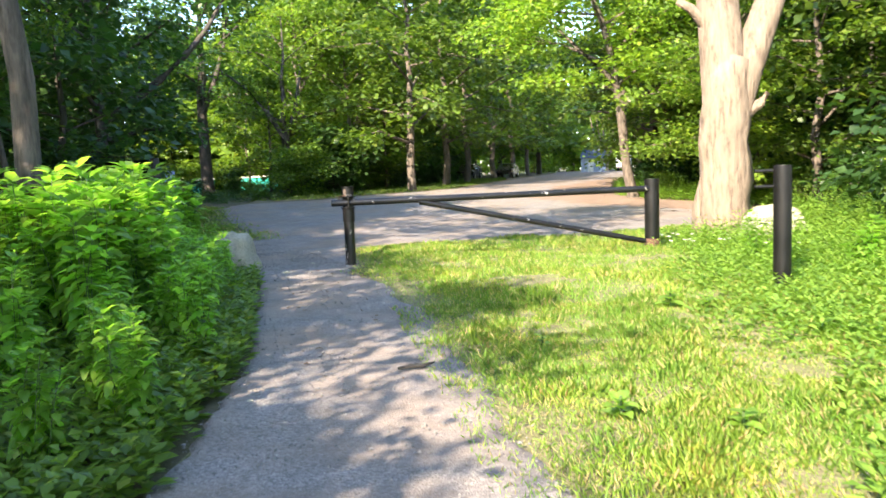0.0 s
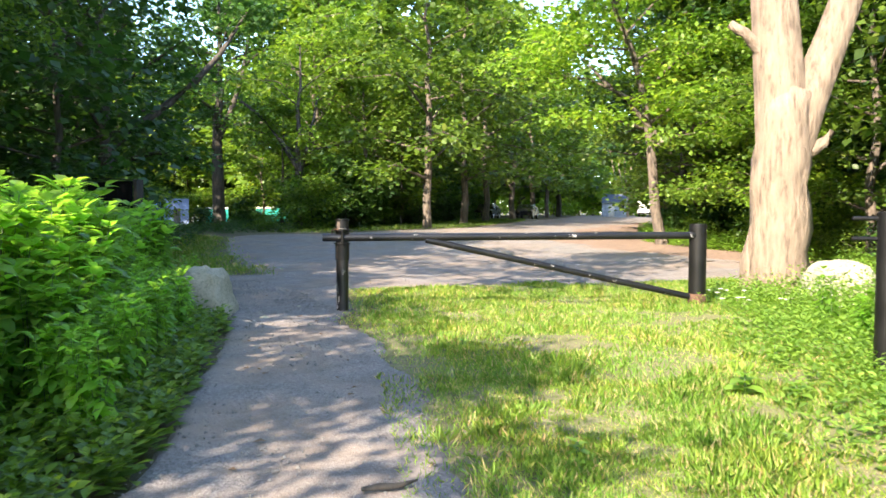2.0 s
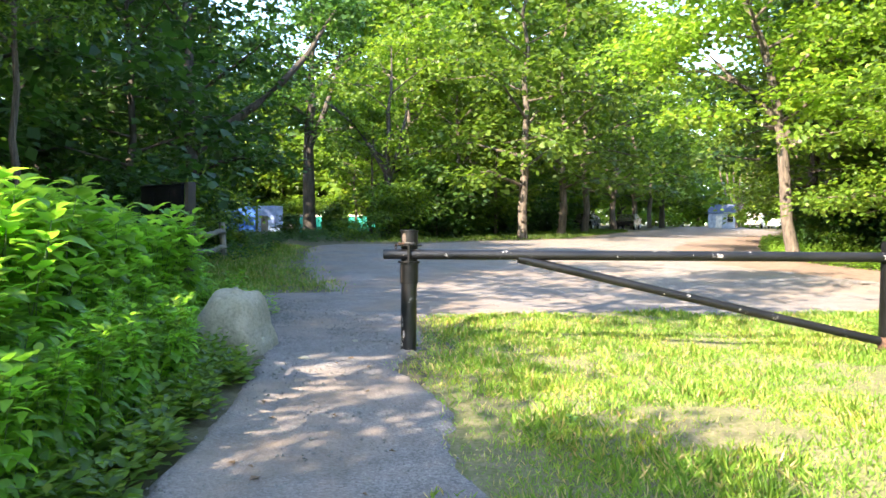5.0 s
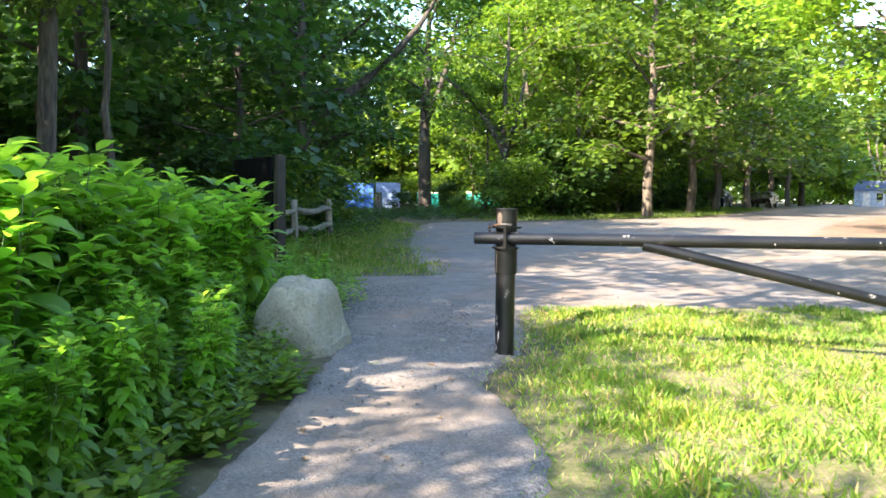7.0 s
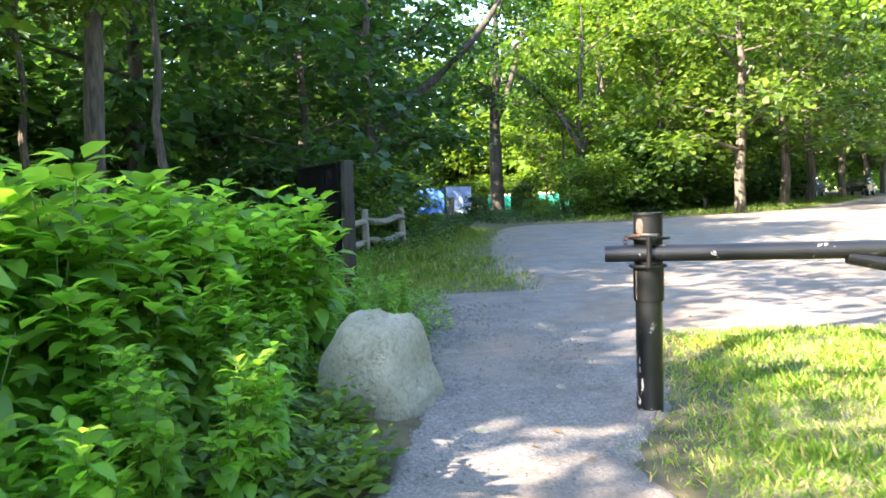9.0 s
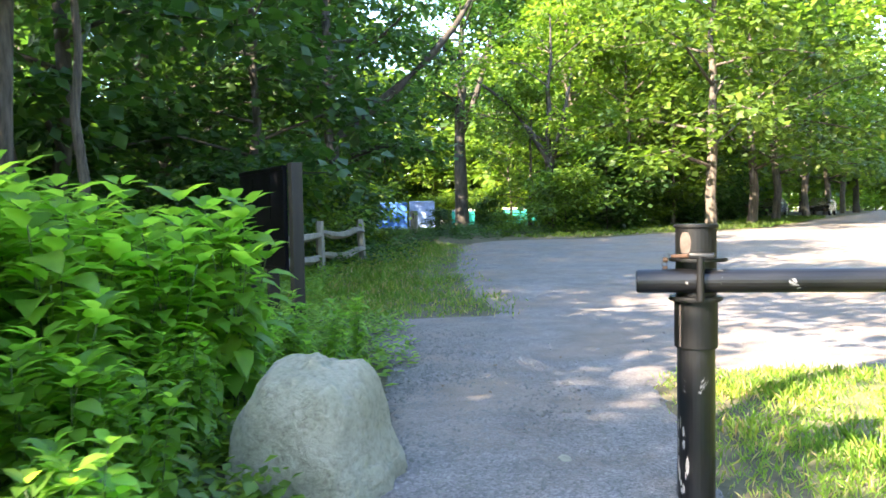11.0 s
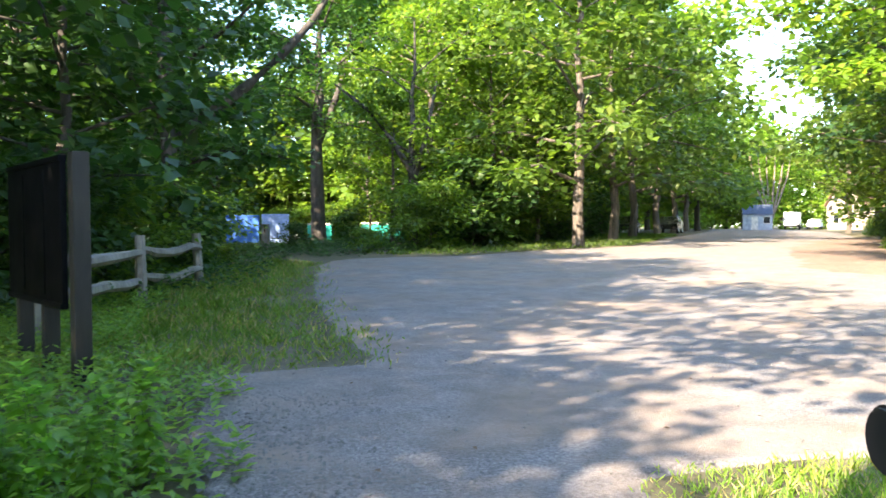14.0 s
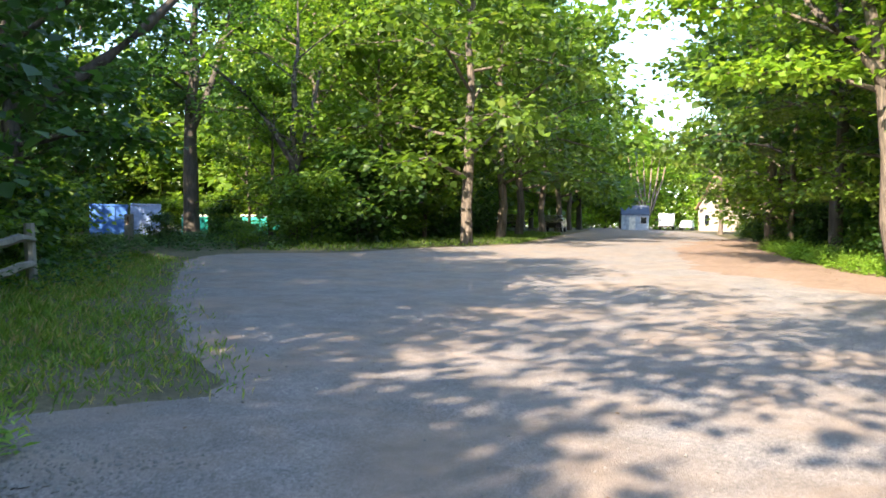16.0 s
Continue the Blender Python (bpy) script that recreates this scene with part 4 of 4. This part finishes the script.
# ---- tall weeds by the path ----
def make_weed(seed, height, pairs, leaf):
    rng, rw = np.random.default_rng(seed), random.Random(seed)
    w = thing("tall_weed", (0, 0, -200), "tall leafy green weed with paired pointed leaves", "weed", "weeds beside the path")
    v, f = [], []
    at, way, up, ln = [], [], [], []
    for stem in range(4):
        foot = Vector((rw.uniform(-0.17, 0.17), rw.uniform(-0.17, 0.17), 0)) if stem else Vector()
        tall = height * (1.0 if stem == 0 else rw.uniform(0.7, 0.95))
        bend = Vector((rw.uniform(-0.2, 0.2), rw.uniform(-0.2, 0.2), 0))
        pts = [foot + Vector((0, 0, -0.05 + (tall + 0.05) * i / 6)) + bend * (i / 6) ** 2 for i in range(7)]
        tube_into(v, f, pts, [0.009 * (1 - 0.6 * i / 6) for i in range(7)], 5)
        for k in range(pairs):
            u = 0.1 + 0.9 * (k / (pairs - 1)) ** 0.8
            i = min(int(u * 6), 5)
            p = pts[i].lerp(pts[i + 1], u * 6 - i)
            a0 = k * 1.57 + rw.uniform(-0.4, 0.4)
            s = leaf * (1.0 if u < 0.7 else 1.0 - 0.9 * (u - 0.7)) * rw.uniform(0.75, 1.15)
            for a in (a0, a0 + math.pi, *((a0 + 0.8, a0 + 4.0) if u > 0.9 else ())):
                lift = rw.uniform(-0.3, 0.3) + (0.5 if u > 0.9 else -0.05 if u > 0.65 else -0.42)
                d = (math.cos(a), math.sin(a), lift)
                at.append(tuple(p + Vector(d) * 0.03)), way.append(d), up.append((-math.cos(a) * lift + rw.uniform(-.25, .25), -math.sin(a) * lift + rw.uniform(-.25, .25), 1.0)), ln.append(s)
    part("stem", mesh_of("stem", v, f, STEM, True), STEM, w)
    ln = np.array(ln)
    part("leaves", leaves_mesh("leaves", np.array(at), np.array(way), np.array(up), ln, ln * rng.uniform(0.5, 0.66, len(ln)), LEAF_WEED, True), LEAF_WEED, w)
    return w


WEEDS = [make_weed(40 + i, h, n, lf) for i, (h, n, lf) in enumerate(((1.64, 14, 0.27), (1.55, 13, 0.29), (1.5, 13, 0.25), (1.6, 14, 0.24), (1.42, 13, 0.28)))]


def weed_height(x, y):
    """How tall the weeds stand: highest well back from the path near the boulder."""
    back = line_at(EDGE_L, y) - x
    if back < 0.12 or x < -6.5:
        return 0
    far = min(1.0, max(0.0, (y - 5.2) / 3.0))
    top = 0.55 + 0.44 * far
    return top * min(1.0, max(0.2, (back - 0.3 - 0.16 * max(0, y - 9.5)) * 1.05))


rw = random.Random(9)
placed = 0
while placed < 255:
    y = rw.uniform(2.6, 13.2) if rw.random() < 0.45 else rw.uniform(7.6, 12.9)
    x = line_at(EDGE_L, y) - abs(rw.gauss(0, 1.25)) - 0.2
    h = weed_height(x, y)
    if h <= 0 or (-3.9 < x < -2.6 and 12.2 < y < 13.6) or (y > 12.9 and x > -3.9) or (y > 11.2 and x > -3.55) or (y > 7.5 and x > line_at(EDGE_L, y) - 0.4):
        continue
    s = h * rw.uniform(0.88, 1.03)
    plant(rw.choice(WEEDS), x, y, rw.uniform(0, 360), max(0.4, s), max(0.45, s) / max(0.4, s))
    placed += 1
for k in range(60):
    x, y = rw.uniform(-5.8, -3.9), rw.uniform(12.9, 15.4)
    if x > -1.75 - 0.79 * (y - 10.4):
        continue
    s = rw.uniform(0.75, 0.98) if y < 14.2 else rw.uniform(0.4, 0.65)
    plant(rw.choice(WEEDS), x, y, rw.uniform(0, 360), s)
for k in range(9):
    plant(rw.choice(WEEDS), rw.uniform(-5.3, -4.35), rw.uniform(14.4, 15.5), rw.uniform(0, 360), rw.uniform(0.32, 0.48))
for k in range(46):
    x, y = rw.uniform(4.35, 7.6), rw.uniform(4.6, 14.2)
    if y < 9.6 and x < 2.6 + 0.32 * y or (5.1 < x < 6.5 and y > 13.6):
        continue
    plant(rw.choice(WEEDS), x, y, rw.uniform(0, 360), rw.uniform(0.3, 0.52), 0.9, "sunlit leafy weed standing in the verge")
for w in WEEDS:
    discard(w)


# ---- low growth, grass, gravel ----
def scatter(name, label, count, seed, area, keep, size, height, mat, per=7, tall=None, category="undergrowth", broad=(0.4, 0.6)):
    """Low leafy growth: many small plants with leaves round short stems, one object of countless leaves."""
    rng = np.random.default_rng(seed)
    x0, y0, x1, y1 = area
    at, way, up, ln = [], [], [], []
    tries = rng.uniform(size=(count * 4, 4))
    n = 0
    for u, v, r1, r2 in tries:
        x, y = x0 + (x1 - x0) * u, y0 + (y1 - y0) * v
        d = keep(x, y)
        if d <= r2:
            continue
        n += 1
        if n > count:
            break
        h = height * (0.4 + 0.8 * r1) * (tall(x, y) if tall else 1)
        k = np.arange(per)
        a = k * 2.4 + r1 * 7
        f = (k + 0.6) / per
        rad = size * (1.2 - 0.5 * f)
        z = gz(x, y) + h * f
        at.append(np.stack([x + np.cos(a) * 0.02, y + np.sin(a) * 0.02, z], 1))
        way.append(np.stack([np.cos(a), np.sin(a), 0.15 + 0.5 * f], 1))
        up.append(np.stack([-0.4 * np.cos(a), -0.4 * np.sin(a), np.ones(per)], 1))
        ln.append(rad)
    at, way, up, ln = (np.concatenate(q) for q in (at, way, up, ln))
    up = up + rng.normal(size=up.shape) * 0.25
    ln = ln * rng.uniform(0.7, 1.2, len(ln))
    tagged(new(name, leaves_mesh(name, at, way, up, ln, ln * rng.uniform(*broad, len(ln)), mat)), label, category, kind="stuff")


def blades(name, label, count, seed, area, keep, length, mat, width=0.008):
    rng = np.random.default_rng(seed)
    x0, y0, x1, y1 = area
    p = rng.uniform(size=(count, 3))
    xs, ys = x0 + (x1 - x0) * p[:, 0], y0 + (y1 - y0) * p[:, 1]
    ok = np.array([keep(x, y) for x, y in zip(xs, ys)])
    sel = ok > p[:, 2]
    xs, ys, ok = xs[sel], ys[sel], ok[sel]
    n = len(xs)
    at = np.stack([xs, ys, np.array([gz(x, y) for x, y in zip(xs, ys)])], 1)
    way = rng.normal(size=(n, 3)) * 0.72
    way[:, 2] = 1
    up = rng.normal(size=(n, 3))
    up[:, 2] = 0
    ln = length * rng.uniform(0.45, 1.3, n) * (0.55 + 0.6 * np.minimum(ok, 1)) * np.array([max(0.4, 0.85 + 0.6 * noise.noise((x * 1.1, y * 1.1, 11)) + 0.5 * noise.noise((x * 4.2, y * 4.2, 13))) for x, y in zip(xs, ys)])
    tagged(new(name, leaves_mesh(name, at, way, up, ln, width * rng.uniform(0.7, 1.4, n), mat)), label, "grass", kind="stuff")


def lawn(x, y):
    """How thick the sunlit verge grass grows right of the path."""
    e = x - line_at(EDGE_R, y)
    if y > 16 and on_road(x, y, -0.1):
        return 0
    if e < -0.35:
        return 0
    if e < 0:
        return 0.1 + 0.35 * max(0, noise.noise((x * 3, y * 3, 1)))
    worn = noise.noise((x * 0.9, y * 0.9, 2)) + 0.5 * noise.noise((x * 2.6, y * 2.6, 7))
    bare = 1.0 if worn < 0.16 else 0.6 if worn < 0.4 else 0.4
    return bare * min(1.0, 0.25 + e * 1.1) * (0.8 + 0.2 * noise.noise((x * 1.7, y * 1.7, 4)))


def near_lawn(x, y):
    return lawn(x, y) if y < 9 else 0


def far_lawn(x, y):
    return lawn(x, y) if y >= 9 and not (line_at(EDGE_R, y) - 0.1 > x) else 0


blades("verge_grass", "bright sunlit grass between the path and the gate", 330000, 60, (-0.8, 1.8, 6.0, 9.0), near_lawn, 0.1, BLADE, 0.0042)
blades("verge_grass", "bright sunlit grass round the gate", 210000, 61, (-2.3, 9.0, 7.6, 18.6), far_lawn, 0.1, BLADE, 0.006)


def tongue(x, y):
    d = line_at(EDGE_L, y) - x
    d += 0.55 * noise.noise((x * 0.7, y * 0.7, 5)) + 0.25 * noise.noise((x * 2.2, y * 2.2, 6))
    return 0 if d < -0.7 or x < -13 or y < 18.1 + 1.1 * noise.noise((x * 0.8, 3.0, 2)) + 0.5 * noise.noise((x * 3, y * 3, 2)) else min(1, max(0.03, 0.28 + d * 0.5)) * (0.7 + 0.4 * noise.noise((x, y, 8)))


blades("lot_grass", "long soft grass at the edge of the gravel lot", 95000, 62, (-12, 16.9, -4.0, 34), tongue, 0.17, BLADE, 0.013)


def rough_edge(x, y):
    return 0 if on_road(x, y, 0.05) else (1 if x < 3 else 0)


# maple leaf colour, darker than BLADE, stands in for shade under the trees
blades("roadside_grass", "short grass under the roadside trees, coloured darker for their shade", 40000, 63, (-10, 38, 6, 80), rough_edge, 0.16, LEAF_MAPLE, 0.03)


def right_weeds(x, y):
    e = x - (2.1 + 0.13 * max(0, y - 4) + 0.5 * noise.noise((x * 0.5, y * 0.5, 3)))
    return 0 if e < 0 or on_road(x, y, 0.3) else min(1, e * 0.9)


def right_tall(x, y):
    return 0.8 + min(2.6, max(0, (x - 4.3) * 0.95)) * (0.8 + 0.5 * noise.noise((x * 0.8, y * 0.8, 6)))


scatter("low_weeds", "sunlit low leafy weeds round the bollard", 8000, 70, (1.8, 2, 9.0, 16.5), right_weeds, 0.09, 0.3, LEAF_LOW, 11, right_tall)


def left_low(x, y):
    d = line_at(EDGE_L, y) - x
    return 0 if x < -6.5 or (y > 12.4 and x > -3.75) or (y > 11.75 and x > -3.1) or d < 0.2 * noise.noise((x * 2, y * 2, 3)) + 0.02 else 1.0 if d < 1.4 else 0.6


# darker leaf colour than the tall weeds, painting in the shade down low
scatter("path_edge_weeds", "low green groundcover along the path edge, coloured darker for shade", 5200, 71, (-6.5, 1.8, -0.6, 14.2), left_low, 0.105, 0.24, LEAF_MAPLE, 9, broad=(0.55, 0.8))


def board_low(x, y):
    d = line_at(EDGE_L, y) - x
    grassy = y > 18.4 and d < 2.6
    return 0 if grassy or d < 0.55 * noise.noise((x * 1.1, y * 1.1, 3)) - 0.05 else 0.9 if d > 0.4 else 0.45


scatter("board_weeds", "low green groundcover round the notice board and fence", 5500, 72, (-14, 13.5, -3, 30), board_low, 0.1, 0.3, LEAF_LOW, 9)


def wood_floor(x, y):
    return 0 if on_road(x, y, 1.0) or (-10 < x < 7 and y < 19) else 0.9


scatter("wood_undergrowth", "dark green undergrowth on the woodland floor, darkened for shade", 5000, 73, (-30, 12, -9, 62), wood_floor, 0.17, 0.45, LEAF_DARK_SHADED, 8)
scatter("wood_undergrowth", "green undergrowth at the edge of the wood", 4000, 74, (6.5, 12, 22, 60), wood_floor, 0.15, 0.45, LEAF_MAPLE, 8)


def build_pebbles():
    rng = np.random.default_rng(80)
    base = [Vector(v) for v in ((1, 0, 0), (0, 1, 0), (-1, 0, 0), (0, -1, 0), (0, 0, 0.7), (0, 0, -0.6))]
    tri = [(0, 1, 4), (1, 2, 4), (2, 3, 4), (3, 0, 4), (1, 0, 5), (2, 1, 5), (3, 2, 5), (0, 3, 5)]
    verts, faces = [], []
    for _ in range(9000):
        y = 2 + 22 * rng.random() ** 1.6
        a, b = line_at(EDGE_L, y), min(line_at(EDGE_R, y), 3.0)
        x = a + (b - a) * rng.random()
        s = 0.005 + 0.012 * rng.random() ** 3
        if _ % 3 == 0:
            y = 12.8 + 5 * rng.random()
            x = line_at(EDGE_L, y) + 1.6 * rng.random() ** 1.5
            s = 0.008 + 0.014 * rng.random() ** 2
        t = rng.random() * 6.28
        k = len(verts)
        for v in base:
            q = v * s * (0.7 + 0.6 * rng.random())
            verts.append((x + q.x * math.cos(t) - q.y * math.sin(t), y + q.x * math.sin(t) + q.y * math.cos(t), gz(x, y) + 0.012 + q.z))
        faces += [tuple(k + i for i in f) for f in tri]
    tagged(new("loose_gravel", mesh_of("loose_gravel", verts, faces, PEBBLE)), "loose grey gravel chips on the path", "gravel", kind="stuff")


build_pebbles()


def build_stick():
    v, f = [], []
    tube_into(v, f, [(-0.12, -0.03, 0.03), (-0.04, 0.0, 0.035), (0.05, 0.03, 0.03), (0.14, 0.1, 0.04)], [0.012, 0.02, 0.018, 0.006], 6)
    s = new("dead_leaf_stick", mesh_of("stick", v, f, BARK_DARK, True))
    s.matrix_basis = Matrix.Translation((0.12, 6.3, 0.005))
    tagged(s, "dark curled dead stick on the path", "stick")


build_stick()


def verge_low(x, y):
    e = x - line_at(EDGE_R, y)
    return 0 if e < 0.1 or e > 3.0 else 0.9


scatter("roadside_weeds", "bright sunlit weeds at the foot of the right-hand wood", 2600, 75, (5.5, 19, 13, 46), verge_low, 0.12, 0.45, LEAF_LOW, 9)


def road_litter(x, y):
    e = line_at(EDGE_R, y) - x
    return 0 if e < -0.6 or e > 2.6 else 0.75 * max(0.0, 1 - max(0, e) / 2.6) * (0.6 + noise.noise((x * 0.9, y * 0.5, 3)))


scatter("leaf_litter", "brown dead leaves drifted along the road edge", 6500, 76, (3.5, 21, 12, 62), road_litter, 0.07, 0.012, DRYLEAF, 3, category="leaf litter")


# ---- broad-leaved plants ----
def broad_leaf_mesh():
    rows, cols = 7, 5
    v = []
    for i in range(rows):
        u = i / (rows - 1)
        w = 0.36 * math.sin(math.pi * (0.1 + 0.9 * u) ** 0.75) if i < rows - 1 else 0.01
        for k in range(cols):
            c = k / (cols - 1) * 2 - 1
            v.append((u, w * c, 0.3 * u - 0.42 * u * u + 0.1 * abs(c) * w * 2 + 0.02 * math.sin(u * 17 + k)))
    f = [(i * cols + k, i * cols + k + 1, (i + 1) * cols + k + 1, (i + 1) * cols + k) for i in range(rows - 1) for k in range(cols - 1)]
    return mesh_of("leaf", v, f, LEAF_LOW, True)


BROAD = broad_leaf_mesh()
rb = random.Random(21)


def build_broadleaf(x, y, size, leaves, label):
    p = thing("broadleaf_plant", (x, y, gz(x, y) + 0.01), label, "weed", "broad-leaved plants", rb.uniform(0, 360))
    part("stem", pipe((0, 0, -0.03), (0, 0, size * 0.9), 0.008, 7, 0), STEM, p)
    for k in range(leaves):
        o = part("leaf", BROAD, LEAF_LOW, p)
        u = k / leaves
        q = size * rb.uniform(0.75, 1.1) * (1 - 0.35 * u)
        o.matrix_basis = Matrix.Translation((0, 0, size * (0.15 + 0.75 * u))) @ Matrix.Rotation(k * 2.4 + rb.uniform(-0.3, 0.3), 4, "Z") @ Matrix.Rotation(rb.uniform(-0.25, 0.2) - 0.35 * u, 4, "Y") @ Matrix.Scale(q, 4)


for x, y, q in ((-5.75, 16.3, 0.26), (-5.4, 16.7, 0.22), (-6.05, 16.0, 0.27), (-5.3, 16.1, 0.2), (-6.3, 16.6, 0.25), (-5.0, 15.5, 0.24), (-4.7, 15.75, 0.18), (-5.6, 15.6, 0.22)):
    build_broadleaf(x, y, q, 9, "broad-leaved green weed on the gravel edge by the board")
for x, y, q in ((2.5, 8.5, 0.2), (2.8, 8.3, 0.17), (1.4, 5.05, 0.16), (2.0, 4.8, 0.15), (2.3, 7.1, 0.13), (3.2, 9.9, 0.17), (1.1, 6.9, 0.11), (0.3, 10.4, 0.1)):
    build_broadleaf(x, y, q, 8, "low broad-leaved plant in the sunlit verge grass")

# ---- small things ----
def build_flower(x, y):
    f = thing("white_flower", (x, y, gz(x, y)), "small white flower head among the grass", "flower", "white flowers")
    part("stem", pipe((0, 0, 0), (0.01, 0, 0.24), 0.003, 5, 0), STEM, f)
    bm = bmesh.new()
    for k in range(9):
        a = k * 0.7
        m = Matrix.Translation((0.01 + 0.02 * math.cos(a), 0.02 * math.sin(a), 0.245)) @ Matrix.Rotation(a, 4, "Z")
        bmesh.ops.create_icosphere(bm, subdivisions=1, radius=0.012, matrix=m @ Matrix.Diagonal((1.4, 0.8, 0.35, 1)))
    part("flower_head", bm, WHITE, f)


rf = random.Random(12)
for _ in range(26):
    build_flower(rf.uniform(3.6, 6.0), rf.uniform(12.2, 14.8))


def build_stone(x, y, s):
    bm = bmesh.new()
    bmesh.ops.create_icosphere(bm, subdivisions=3, radius=1)
    for v in bm.verts:
        d = v.co.normalized()
        v.co = Vector((d.x * s * 1.2, d.y * s * 0.8, d.z * s * 0.5)) * (1 + 0.25 * noise.noise(d * 1.7 + Vector((x, y, 0))))
    o = part("stone", bm, STONE)
    o.matrix_basis = pose(x, y, gz(x, y) + s * 0.25, 0, 0, rf.uniform(0, 360))
    tagged(o, "small pale stone lying in the grass", "stone", "small stones")


for x, y, s in ((1.54, 8.55, 0.05), (4.3, 14.3, 0.09), (4.6, 13.6, 0.07), (4.0, 15.4, 0.06), (-2.2, 13.6, 0.04), (-4.25, 13.35, 0.26), (-0.9, 5.6, 0.03), (-2.35, 12.4, 0.05), (5.1, 14.2, 0.1), (-1.9, 14.9, 0.03)):
    build_stone(x, y, s)
for k in range(34):
    y = rf.uniform(3, 20)
    x = rf.uniform(line_at(EDGE_L, y), line_at(EDGE_R, y))
    if x > 3:
        continue
    v, f = [], []
    s = rf.uniform(0.02, 0.045)
    a = rf.uniform(0, 6.28)
    q = [(0, 0, 0.006), (s, s * 0.6, 0.02), (2 * s, 0, 0.012), (s, -s * 0.6, 0.018)]
    me = mesh_of("dead_leaf", q, [(0, 1, 2), (0, 2, 3)], DRYLEAF)
    o = new("dead_leaf", me)
    o.matrix_basis = pose(x, y, gz(x, y) + 0.012, 0, 0, math.degrees(a))
    tagged(o, "small dry brown leaf fallen on the gravel", "leaf", "dead leaves")
